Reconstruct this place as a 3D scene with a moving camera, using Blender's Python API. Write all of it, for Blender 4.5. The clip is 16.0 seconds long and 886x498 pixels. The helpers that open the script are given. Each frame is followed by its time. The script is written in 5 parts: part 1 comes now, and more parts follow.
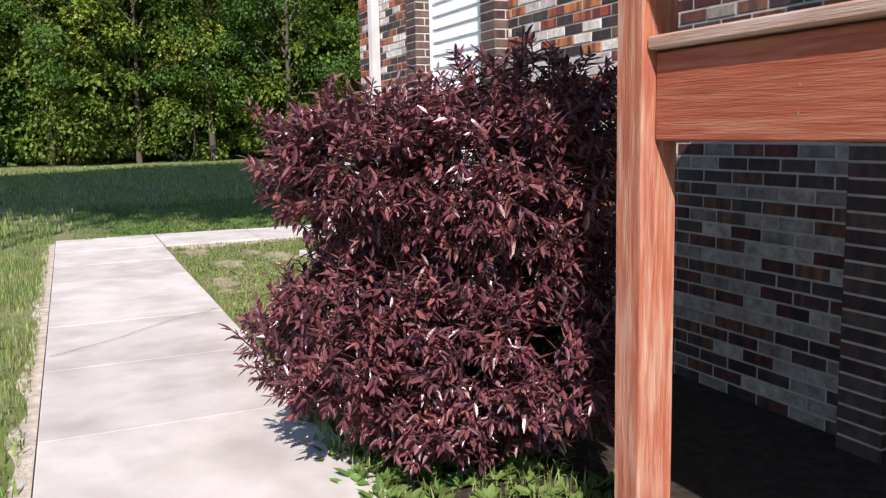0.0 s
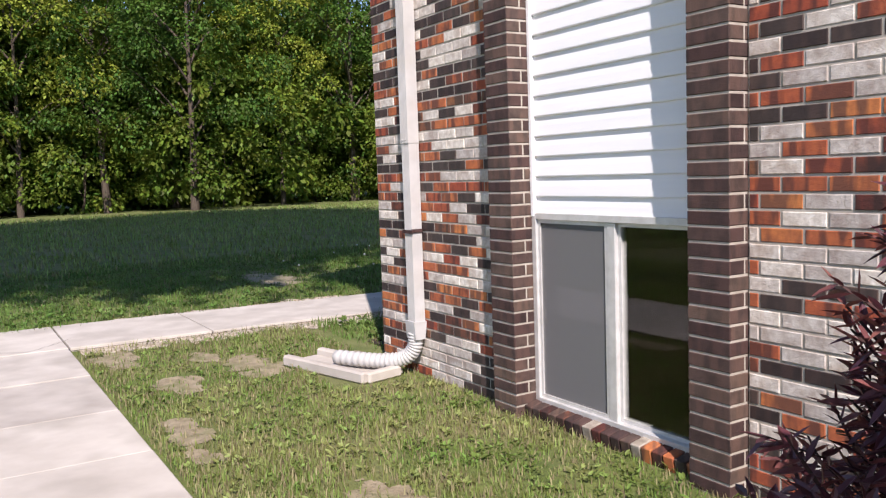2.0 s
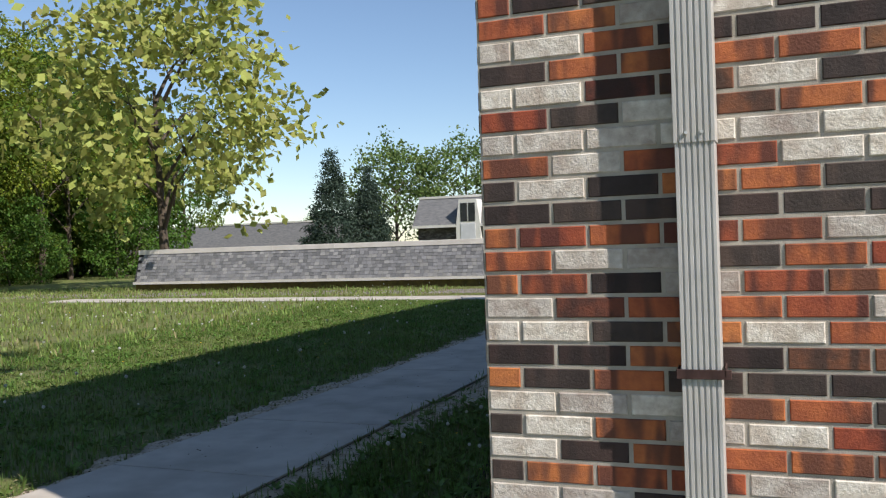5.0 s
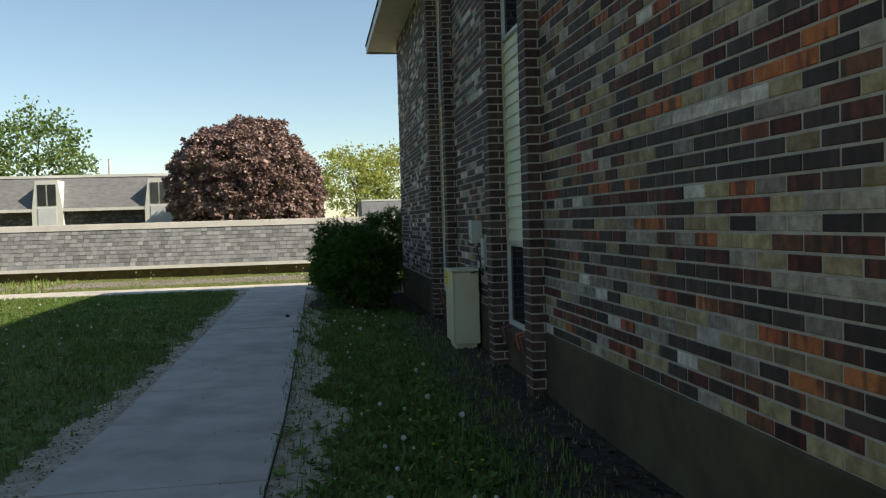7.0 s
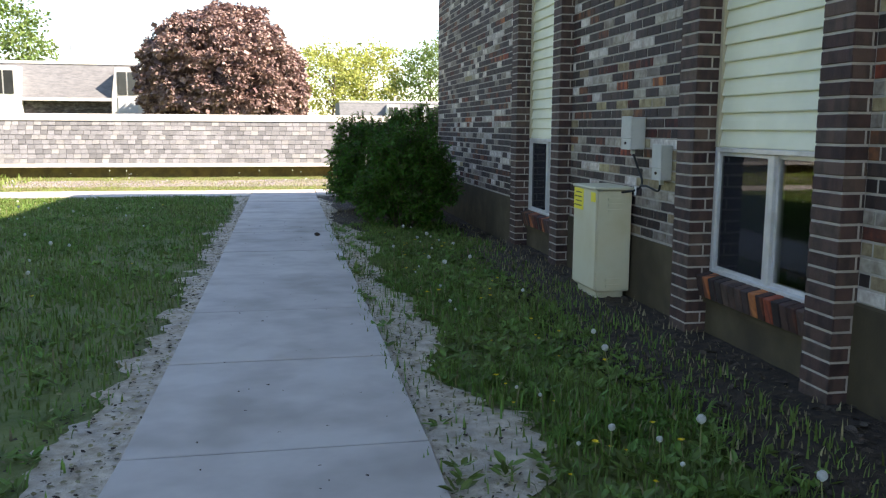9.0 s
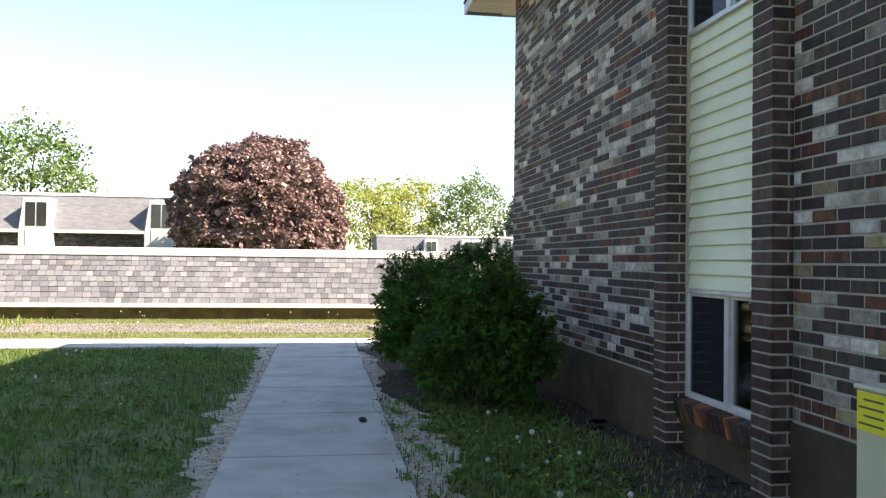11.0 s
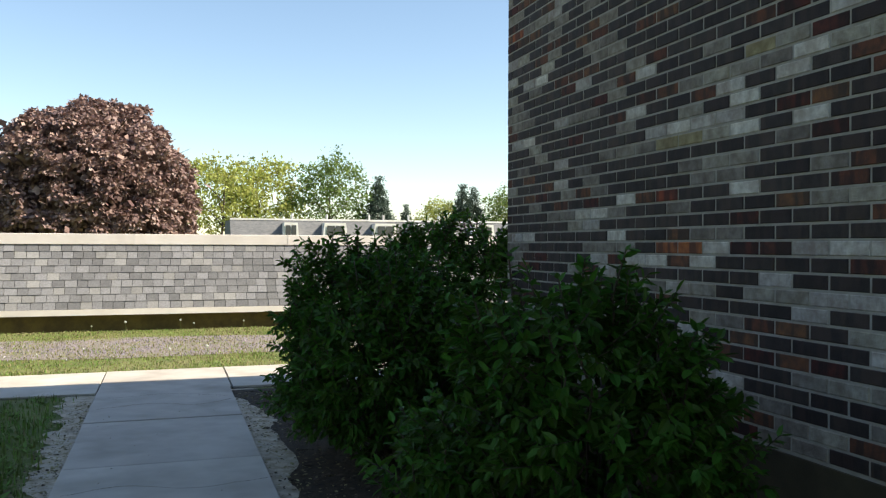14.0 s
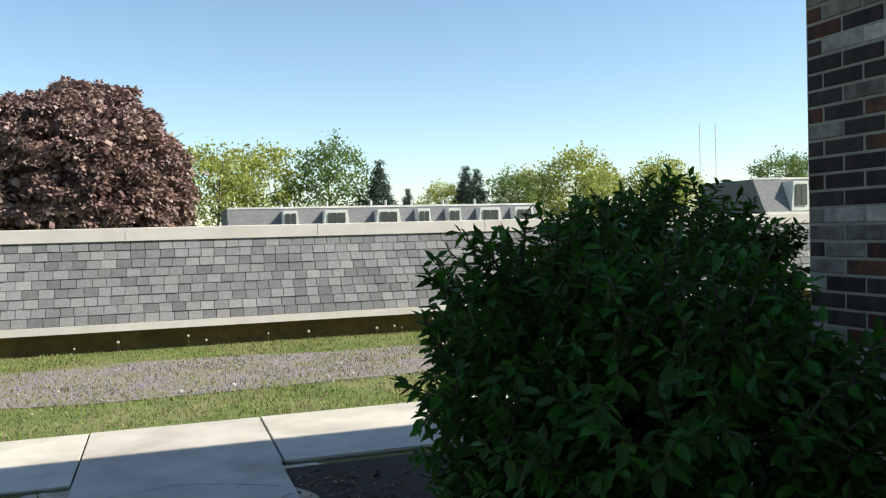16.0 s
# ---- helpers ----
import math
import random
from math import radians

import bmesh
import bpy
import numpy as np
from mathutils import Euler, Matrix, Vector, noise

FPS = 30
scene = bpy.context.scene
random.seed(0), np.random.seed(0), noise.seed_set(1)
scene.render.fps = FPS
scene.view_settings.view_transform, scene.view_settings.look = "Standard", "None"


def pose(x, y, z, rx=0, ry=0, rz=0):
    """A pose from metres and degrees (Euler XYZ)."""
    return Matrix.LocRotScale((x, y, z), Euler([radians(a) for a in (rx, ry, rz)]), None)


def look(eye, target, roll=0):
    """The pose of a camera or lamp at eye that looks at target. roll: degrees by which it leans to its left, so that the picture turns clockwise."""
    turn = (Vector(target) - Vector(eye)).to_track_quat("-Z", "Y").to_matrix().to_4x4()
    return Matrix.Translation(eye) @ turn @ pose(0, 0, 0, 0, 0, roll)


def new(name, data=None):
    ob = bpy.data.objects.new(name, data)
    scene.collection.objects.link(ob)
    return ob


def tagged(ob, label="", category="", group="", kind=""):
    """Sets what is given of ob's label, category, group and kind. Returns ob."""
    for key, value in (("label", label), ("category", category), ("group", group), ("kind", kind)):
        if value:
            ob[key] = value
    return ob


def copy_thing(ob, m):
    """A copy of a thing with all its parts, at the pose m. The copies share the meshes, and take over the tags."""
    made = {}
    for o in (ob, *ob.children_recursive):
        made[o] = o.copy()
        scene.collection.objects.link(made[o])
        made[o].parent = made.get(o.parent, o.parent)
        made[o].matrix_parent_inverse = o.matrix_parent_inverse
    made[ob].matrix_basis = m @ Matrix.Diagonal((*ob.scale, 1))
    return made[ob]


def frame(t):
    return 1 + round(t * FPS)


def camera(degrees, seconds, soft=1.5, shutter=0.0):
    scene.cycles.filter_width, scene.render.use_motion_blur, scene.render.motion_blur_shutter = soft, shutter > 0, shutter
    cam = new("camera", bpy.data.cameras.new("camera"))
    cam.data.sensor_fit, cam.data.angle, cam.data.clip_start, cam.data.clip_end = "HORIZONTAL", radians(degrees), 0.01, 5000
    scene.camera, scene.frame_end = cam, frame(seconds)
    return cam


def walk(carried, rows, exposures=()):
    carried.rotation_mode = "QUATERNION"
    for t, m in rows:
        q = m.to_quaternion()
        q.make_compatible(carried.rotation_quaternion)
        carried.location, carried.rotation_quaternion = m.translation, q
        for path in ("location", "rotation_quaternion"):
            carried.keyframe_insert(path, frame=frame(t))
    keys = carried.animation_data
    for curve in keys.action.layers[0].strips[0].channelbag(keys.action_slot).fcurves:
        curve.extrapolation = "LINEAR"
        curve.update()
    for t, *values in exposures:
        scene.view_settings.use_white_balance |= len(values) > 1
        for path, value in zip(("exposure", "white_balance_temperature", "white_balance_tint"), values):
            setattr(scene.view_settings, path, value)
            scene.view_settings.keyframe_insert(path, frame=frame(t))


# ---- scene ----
PATH = [
    (0, (8.828, -2.999, 1.38), (7.019, -2.193, 1.098), -1.3),
    (0.5, (8.055, -3.023, 1.38), (6.239, -2.22, 1.14), -2.9),
    (1, (7.265, -2.957, 1.403), (5.455, -2.141, 1.163), -3.5),
    (1.5, (6.431, -2.935, 1.374), (4.666, -2.012, 1.19), -2.1),
    (2, (5.622, -2.841, 1.409), (3.917, -1.812, 1.228), -2.0),
    (2.5, (4.758, -2.812, 1.392), (3.123, -1.668, 1.263), -3.3),
    (3, (3.877, -2.724, 1.409), (2.307, -1.501, 1.214), -2.8),
    (3.5, (3.055, -2.746, 1.421), (1.593, -1.386, 1.292), -2.7),
    (6, (-0.603, -1.841, 1.346), (-0.737, 0.154, 1.329), -2.0),
    (6.5, (-1.173, -1.539, 1.361), (-1.098, 0.46, 1.333), -2.6),
    (7, (-1.611, -1.053, 1.361), (-1.314, 0.923, 1.295), -1.7),
    (7.5, (-1.965, -0.497, 1.376), (-1.553, 1.46, 1.362), -0.4),
    (8, (-2.158, 0.124, 1.361), (-1.472, 2.002, 1.389), 1.3),
    (8.5, (-2.347, 0.836, 1.376), (-1.725, 2.737, 1.369), -0.3),
    (9, (-2.433, 1.592, 1.285), (-2.064, 3.536, 0.996), 0.3),
    (9.5, (-2.472, 2.337, 1.3), (-2.213, 4.307, 1.074), 2.3),
    (10, (-2.457, 3.012, 1.316), (-2.202, 4.995, 1.277), 1.0),
    (12.5, (-2.44, 6.762, 1.376), (-1.97, 8.705, 1.422), -0.1),
    (13, (-2.447, 7.495, 1.361), (-1.879, 9.413, 1.379), -1.1),
    (13.5, (-2.46, 8.274, 1.392), (-1.976, 10.215, 1.406), 1.7),
    (14, (-2.467, 9.007, 1.392), (-1.835, 10.905, 1.385), 0.2),
    (14.5, (-2.481, 9.801, 1.407), (-2.036, 11.751, 1.459), 2.2),
    (15, (-2.503, 10.533, 1.407), (-1.955, 12.457, 1.4), 0.3),
    (15.5, (-2.503, 11.344, 1.422), (-1.895, 13.249, 1.394), 0.1),
    (16, (-2.542, 12.089, 1.437), (-1.899, 13.982, 1.392), -1.5),
]
cam = camera(56.0, 16.0, soft=1.25, shutter=0.0)
walk(cam, [(t, look(eye, target, roll)) for t, eye, target, roll in PATH],
     exposures=[(0, 0.65, 6200, 20), (1.4, 0.68, 6300, 21), (2, 0.52, 6450, 22), (3.5, 0.2, 6700, 21), (5.8, 0.25, 6550, 5), (6.6, 0.3, 6650, 2), (7.2, 0.62, 8000, 9), (8, 1.15, 8500, 14), (9, 1.87, 7500, 16), (9.6, 2.1, 7400, 16), (10.2, 1.92, 7350, 17), (12.5, 1.3, 7750, 17), (13, 1.1, 7600, 14), (14, 0.93, 7400, 8), (15.5, 0.75, 7200, 5), (16, 0.66, 6850, 4)])

# ---- light ----
scene.world = bpy.data.worlds.new("world")
scene.world.use_nodes = True
wn = scene.world.node_tree
sky = wn.nodes.new("ShaderNodeTexSky")
sky.sky_type, sky.sun_disc = "NISHITA", False
sky.sun_elevation, sky.sun_rotation = radians(42), radians(113.5)
sky.air_density, sky.dust_density, sky.ozone_density = 1.0, 0.2, 3.0
wn.links.new(sky.outputs[0], wn.nodes["Background"].inputs[0])
wn.nodes["Background"].inputs[1].default_value = 0.12
sun = new("sun", bpy.data.lights.new("sun", "SUN"))
sun.data.energy, sun.data.angle, sun.data.color = 5.0, radians(0.55), (1.0, 0.95, 0.87)
sun.matrix_world = look((0, 0, 30), (-21.9, 9.5, 30 - 23.9 * math.tan(radians(42))))

# ---- materials ----


def surface(name, c1, c2, scale=6.0, rough=0.85, bump=0.25, bscale=60.0, c3=None, scale3=1.2, amount3=0.5,
            vary=0.0, stretch=(1, 1, 1), spec=0.3, metal=0.0, leaf=0.0, bands=None, bdist=0.004):
    """A grainy surface: c1 to c2 by noise, c3 in larger stains, brightness varied piece by piece, dark bands across a piece."""
    m = bpy.data.materials.new(name)
    m.use_nodes = True
    nt = m.node_tree
    bsdf = nt.nodes["Principled BSDF"]
    bsdf.inputs["Roughness"].default_value = rough
    bsdf.inputs["Metallic"].default_value = metal
    bsdf.inputs["Specular IOR Level"].default_value = spec

    def node(kind, **kw):
        n = nt.nodes.new(kind)
        for k, v in kw.items():
            n.inputs[k].default_value = v
        return n

    def math_node(op, a, b):
        n = nt.nodes.new("ShaderNodeMath")
        n.operation = op
        for i, v in enumerate((a, b)):
            if isinstance(v, (int, float)):
                n.inputs[i].default_value = v
            else:
                nt.links.new(v, n.inputs[i])
        return n.outputs[0]

    def mix(f, a, b):
        n = nt.nodes.new("ShaderNodeMix")
        n.data_type = "RGBA"
        for v, i in ((f, 0), (a, 6), (b, 7)):
            if isinstance(v, (int, float)):
                n.inputs[i].default_value = v
            elif isinstance(v, tuple):
                n.inputs[i].default_value = (*v, 1)
            else:
                nt.links.new(v, n.inputs[i])
        return n.outputs[2]

    geo = nt.nodes.new("ShaderNodeNewGeometry")
    vec = nt.nodes.new("ShaderNodeVectorMath")
    vec.operation = "MULTIPLY"
    vec.inputs[1].default_value = stretch
    nt.links.new(geo.outputs["Position"], vec.inputs[0])
    info = nt.nodes.new("ShaderNodeObjectInfo")
    rand = math_node("FRACT", math_node("ADD", geo.outputs["Random Per Island"], info.outputs["Random"]), 0.0)

    def grain(s, detail=4.0, low=0.35, high=0.65):
        n = node("ShaderNodeTexNoise", Scale=s, Detail=detail, Roughness=0.6)
        nt.links.new(vec.outputs[0], n.inputs["Vector"])
        r = node("ShaderNodeMapRange", **{"From Min": low, "From Max": high})
        nt.links.new(n.outputs["Fac"], r.inputs["Value"])
        return r.outputs[0], n.outputs["Fac"]

    col = mix(grain(scale)[0], c1, c2)
    if c3:
        col = mix(math_node("MULTIPLY", grain(scale3, 3.0, 0.45, 0.7)[0], amount3), col, c3)
    if bands:
        sep = nt.nodes.new("ShaderNodeSeparateXYZ")
        nt.links.new(geo.outputs["Position"], sep.inputs[0])
        comb = nt.nodes.new("ShaderNodeCombineXYZ")
        nt.links.new(math_node("MULTIPLY", math_node("ADD", sep.outputs[0], sep.outputs[1]), 16.0), comb.inputs[0])
        nt.links.new(math_node("MULTIPLY", rand, 90.0), comb.inputs[1])
        nt.links.new(math_node("MULTIPLY", sep.outputs[2], 3.0), comb.inputs[2])
        bn = node("ShaderNodeTexNoise", Scale=1.0, Detail=1.5)
        nt.links.new(comb.outputs[0], bn.inputs["Vector"])
        br = node("ShaderNodeMapRange", **{"From Min": 0.46, "From Max": 0.58})
        nt.links.new(bn.outputs["Fac"], br.inputs["Value"])
        col = mix(math_node("MULTIPLY", br.outputs[0], bands[1]), col, bands[0])
    if vary:
        hsv = nt.nodes.new("ShaderNodeHueSaturation")
        nt.links.new(col, hsv.inputs["Color"])
        nt.links.new(math_node("ADD", math_node("MULTIPLY", rand, vary), 1.0 - vary / 2), hsv.inputs["Value"])
        nt.links.new(math_node("ADD", math_node("MULTIPLY", rand, 0.05 * vary), 0.5 - 0.025 * vary), hsv.inputs["Hue"])
        col = hsv.outputs[0]
    nt.links.new(col, bsdf.inputs["Base Color"])
    if bump:
        b = node("ShaderNodeBump", Strength=bump, Distance=bdist)
        nt.links.new(grain(bscale, 5.0)[1], b.inputs["Height"])
        nt.links.new(b.outputs[0], bsdf.inputs["Normal"])
    if leaf:
        tr = nt.nodes.new("ShaderNodeBsdfTranslucent")
        nt.links.new(col, tr.inputs["Color"])
        ms = nt.nodes.new("ShaderNodeMixShader")
        ms.inputs[0].default_value = leaf
        nt.links.new(bsdf.outputs[0], ms.inputs[1])
        nt.links.new(tr.outputs[0], ms.inputs[2])
        nt.links.new(ms.outputs[0], nt.nodes["Material Output"].inputs[0])
    return m


def glazing(name, tint, gloss_rough=0.02, cover=0.0, cover_col=(0.2, 0.2, 0.2)):
    """A pane: it lets light through, mirrors by Fresnel, and may carry an insect screen that covers part of it."""
    m = bpy.data.materials.new(name)
    m.use_nodes = True
    nt = m.node_tree
    nt.nodes.remove(nt.nodes["Principled BSDF"])
    tr, gl = nt.nodes.new("ShaderNodeBsdfTransparent"), nt.nodes.new("ShaderNodeBsdfGlossy")
    tr.inputs[0].default_value = (*tint, 1)
    gl.inputs["Roughness"].default_value = gloss_rough
    fr, ms = nt.nodes.new("ShaderNodeFresnel"), nt.nodes.new("ShaderNodeMixShader")
    fr.inputs[0].default_value = 1.75
    nt.links.new(fr.outputs[0], ms.inputs[0])
    nt.links.new(tr.outputs[0], ms.inputs[1])
    nt.links.new(gl.outputs[0], ms.inputs[2])
    last = ms
    if cover:
        df, m2 = nt.nodes.new("ShaderNodeBsdfDiffuse"), nt.nodes.new("ShaderNodeMixShader")
        df.inputs[0].default_value = (*cover_col, 1)
        m2.inputs[0].default_value = cover
        nt.links.new(ms.outputs[0], m2.inputs[1])
        nt.links.new(df.outputs[0], m2.inputs[2])
        last = m2
    nt.links.new(last.outputs[0], nt.nodes["Material Output"].inputs[0])
    return m


M = {
    "ground": surface("lawn soil", (0.09, 0.125, 0.03), (0.16, 0.19, 0.055), 3.0, bump=0.8, bscale=25, c3=(0.24, 0.205, 0.11), scale3=0.8, amount3=0.6, bdist=0.03),
    "dirt": surface("sandy dirt", (0.64, 0.55, 0.43), (0.36, 0.285, 0.20), 11, bump=0.9, bscale=70, c3=(0.46, 0.42, 0.37), scale3=5, amount3=0.6, bdist=0.016),
    "worn": surface("worn lawn", (0.39, 0.325, 0.22), (0.235, 0.19, 0.12), 9, bump=0.9, bscale=60, c3=(0.17, 0.18, 0.07), scale3=5.5, amount3=0.8, bdist=0.014),
    "soil": surface("dark leaf soil", (0.026, 0.019, 0.014), (0.062, 0.044, 0.029), 18, bump=0.9, bscale=50, bdist=0.02),
    "gravel": surface("weedy gravel", (0.33, 0.28, 0.29), (0.17, 0.14, 0.13), 20, bump=0.9, bscale=80, c3=(0.20, 0.20, 0.08), scale3=2.0, amount3=0.7, bdist=0.015),
    "concrete": surface("concrete", (0.465, 0.42, 0.37), (0.545, 0.50, 0.445), 3.0, bump=0.4, bscale=160, c3=(0.31, 0.275, 0.235), scale3=1.6, amount3=0.65, vary=0.14, bdist=0.003),
    "plinth": surface("painted foundation", (0.074, 0.058, 0.033), (0.110, 0.088, 0.050), 4, bump=0.5, bscale=90, c3=(0.040, 0.030, 0.020), scale3=1.4, amount3=0.7),
    "mortar": surface("mortar", (0.47, 0.425, 0.365), (0.35, 0.31, 0.26), 9, bump=0.6, bscale=220, bdist=0.003),
    "brick_orange": surface("orange brick", (0.46, 0.135, 0.052), (0.31, 0.088, 0.042), 22, rough=0.8, bump=0.6, bscale=140, vary=0.5, bands=((0.10, 0.042, 0.033), 0.85)),
    "brick_dark": surface("charcoal brick", (0.034, 0.025, 0.023), (0.052, 0.038, 0.035), 16, rough=0.7, bump=0.5, bscale=140, vary=0.6, bands=((0.080, 0.050, 0.043), 0.6)),
    "brick_pale": surface("whitewashed brick", (0.70, 0.65, 0.59), (0.47, 0.41, 0.355), 24, rough=0.85, bump=0.9, bscale=120, vary=0.5, c3=(0.34, 0.25, 0.20), scale3=9, amount3=0.7),
    # darker copy of brick_pale, with the west wall's shade in its colour
    "brick_wash": surface("whitewashed brick toned for shade", (0.42, 0.37, 0.31), (0.24, 0.20, 0.16), 15, rough=0.85, bump=0.9, bscale=120, vary=0.7, c3=(0.14, 0.10, 0.082), scale3=11, amount3=0.55),
    "brick_buff": surface("buff brick", (0.43, 0.345, 0.205), (0.25, 0.19, 0.105), 13, rough=0.85, bump=0.9, bscale=120, vary=0.6, c3=(0.13, 0.09, 0.055), scale3=10, amount3=0.55),
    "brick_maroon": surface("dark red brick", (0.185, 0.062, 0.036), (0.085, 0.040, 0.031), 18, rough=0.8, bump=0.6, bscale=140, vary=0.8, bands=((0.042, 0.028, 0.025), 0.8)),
    "brick_brown": surface("brown brick", (0.046, 0.030, 0.026), (0.086, 0.054, 0.046), 11, rough=0.75, bump=0.7, bscale=120, vary=0.75, bands=((0.125, 0.070, 0.056), 0.5)),
    "siding_white": surface("white siding", (0.78, 0.78, 0.78), (0.84, 0.83, 0.82), 3, rough=0.5, bump=0.1, bscale=90, stretch=(0.2, 0.2, 3)),
    "siding_cream": surface("cream siding", (0.80, 0.78, 0.56), (0.84, 0.82, 0.62), 2.5, rough=0.5, bump=0.1, bscale=90, c3=(0.58, 0.57, 0.42), scale3=2, amount3=0.4),
    "white_metal": surface("painted metal", (0.43, 0.42, 0.405), (0.51, 0.50, 0.485), 5, rough=0.45, bump=0.1, c3=(0.46, 0.43, 0.38), scale3=4, amount3=0.4),
    "alu": surface("aluminium frame", (0.55, 0.54, 0.52), (0.66, 0.65, 0.63), 12, rough=0.4, bump=0.1, spec=0.5, metal=0.3),
    "tan_trim": surface("tan trim", (0.42, 0.36, 0.24), (0.50, 0.44, 0.31), 8, rough=0.6, bump=0.2),
    "soffit": surface("soffit", (0.55, 0.50, 0.40), (0.62, 0.57, 0.47), 4, rough=0.6, bump=0.1),
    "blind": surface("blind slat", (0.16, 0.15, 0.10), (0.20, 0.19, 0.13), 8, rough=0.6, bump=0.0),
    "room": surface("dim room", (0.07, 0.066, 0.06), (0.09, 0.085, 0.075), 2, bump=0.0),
    "shingle": surface("asphalt shingle", (0.165, 0.165, 0.172), (0.225, 0.225, 0.235), 40, rough=0.95, bump=0.7, bscale=260, vary=0.55, spec=0.1),
    "shingle_pale": surface("pale shingle tab", (0.235, 0.232, 0.232), (0.30, 0.296, 0.292), 40, rough=0.95, bump=0.7, bscale=260, vary=0.35, spec=0.1),
    "shingle_dark": surface("dark shingle", (0.045, 0.045, 0.05), (0.08, 0.08, 0.085), 30, rough=0.95, bump=0.6, bscale=200, vary=0.5, spec=0.1),
    "cap": surface("coping", (0.66, 0.61, 0.57), (0.74, 0.69, 0.65), 2, rough=0.6, bump=0.1, c3=(0.5, 0.46, 0.42), scale3=1.5, amount3=0.3),
    "olive_brick": surface("yellow brown brick", (0.15, 0.10, 0.035), (0.085, 0.055, 0.025), 5, bump=0.5, bscale=60, vary=0.5),
    "far_brick": surface("far brick", (0.10, 0.075, 0.07), (0.05, 0.042, 0.042), 3, bump=0.2, c3=(0.35, 0.32, 0.3), scale3=3.2, amount3=0.5, stretch=(1, 1, 3)),
    "far_roof": surface("far roof", (0.13, 0.13, 0.135), (0.18, 0.18, 0.185), 3, rough=0.95, bump=0.3, bscale=12, c3=(0.24, 0.24, 0.24), scale3=2.2, amount3=0.5, stretch=(1, 1, 4)),
    "far_wall": surface("far pale wall", (0.55, 0.56, 0.58), (0.62, 0.63, 0.66), 2, bump=0.0),
    "far_frame": surface("far window frame", (0.62, 0.60, 0.56), (0.7, 0.68, 0.64), 2, bump=0.0),
    "far_glass": surface("far dark glass", (0.03, 0.032, 0.036), (0.05, 0.052, 0.056), 1, rough=0.15, bump=0.0, spec=0.6),
    "cabinet": surface("beige cabinet", (0.60, 0.57, 0.40), (0.66, 0.62, 0.45), 3, rough=0.5, bump=0.1, c3=(0.48, 0.42, 0.22), scale3=3, amount3=0.5),
    "grey_box": surface("grey box", (0.48, 0.48, 0.43), (0.55, 0.55, 0.50), 6, rough=0.55, bump=0.1, c3=(0.36, 0.34, 0.28), scale3=8, amount3=0.4),
    "yellow": surface("yellow label", (0.80, 0.66, 0.03), (0.86, 0.74, 0.06), 9, rough=0.5, bump=0.0),
    "ink": surface("printed bars", (0.10, 0.09, 0.03), (0.16, 0.14, 0.05), 9, rough=0.6, bump=0.0),
    "cable": surface("black cable", (0.02, 0.02, 0.02), (0.035, 0.035, 0.035), 20, rough=0.6, bump=0.0),
    "paper": surface("paper tag", (0.7, 0.69, 0.64), (0.76, 0.75, 0.7), 9, bump=0.0),
    "wood_red": surface("red stained wood", (0.42, 0.145, 0.075), (0.30, 0.085, 0.045), 9, rough=0.75, bump=0.7, bscale=30, c3=(0.50, 0.31, 0.21), scale3=7, amount3=0.75, stretch=(6, 6, 0.5), bdist=0.006),
    "wood_red_x": surface("red stained board", (0.36, 0.095, 0.045), (0.26, 0.06, 0.03), 9, rough=0.75, bump=0.8, bscale=26, c3=(0.44, 0.19, 0.11), scale3=7, amount3=0.6, stretch=(0.5, 6, 9), bdist=0.006),
    "wood_grey": surface("weathered rail", (0.42, 0.27, 0.19), (0.33, 0.19, 0.13), 9, rough=0.8, bump=0.7, bscale=26, c3=(0.5, 0.44, 0.38), scale3=6, amount3=0.8, stretch=(0.5, 6, 9), bdist=0.005),
    "bark": surface("bark", (0.11, 0.085, 0.062), (0.06, 0.046, 0.035), 12, bump=0.9, bscale=30, stretch=(2, 2, 0.4), bdist=0.02),
    "twig": surface("reddish twig", (0.075, 0.04, 0.035), (0.04, 0.022, 0.02), 30, bump=0.2),
    "leaf_purple": surface("purple leaf", (0.205, 0.060, 0.064), (0.110, 0.042, 0.050), 9, rough=0.33, bump=0.2, bscale=120, vary=1.0, leaf=0.22, spec=0.7),
    "leaf_shrub": surface("dark green leaf", (0.036, 0.100, 0.012), (0.070, 0.160, 0.020), 6, rough=0.45, bump=0.1, vary=0.9, leaf=0.35, spec=0.3),
    "leaf_wood": surface("woodland leaf", (0.165, 0.21, 0.026), (0.085, 0.14, 0.018), 0.35, rough=0.55, bump=0.0, vary=0.9, leaf=0.4, spec=0.25),
    "leaf_pale": surface("pale spring leaf", (0.40, 0.41, 0.12), (0.30, 0.33, 0.08), 0.4, rough=0.6, bump=0.0, vary=0.7, leaf=0.4, spec=0.25),
    "leaf_bright": surface("bright green leaf", (0.18, 0.245, 0.075), (0.11, 0.17, 0.045), 0.4, rough=0.6, bump=0.0, vary=0.7, leaf=0.35, spec=0.25),
    "leaf_lime": surface("lime leaf", (0.31, 0.34, 0.045), (0.17, 0.225, 0.026), 0.4, rough=0.55, bump=0.0, vary=0.8, leaf=0.4, spec=0.25),
    "leaf_green": surface("mid green leaf", (0.09, 0.165, 0.024), (0.05, 0.105, 0.016), 0.4, rough=0.55, bump=0.0, vary=0.8, leaf=0.35, spec=0.25),
    "leaf_maple": surface("red maple leaf", (0.33, 0.225, 0.20), (0.20, 0.125, 0.112), 0.5, rough=0.45, bump=0.0, vary=0.7, leaf=0.15, spec=0.3),
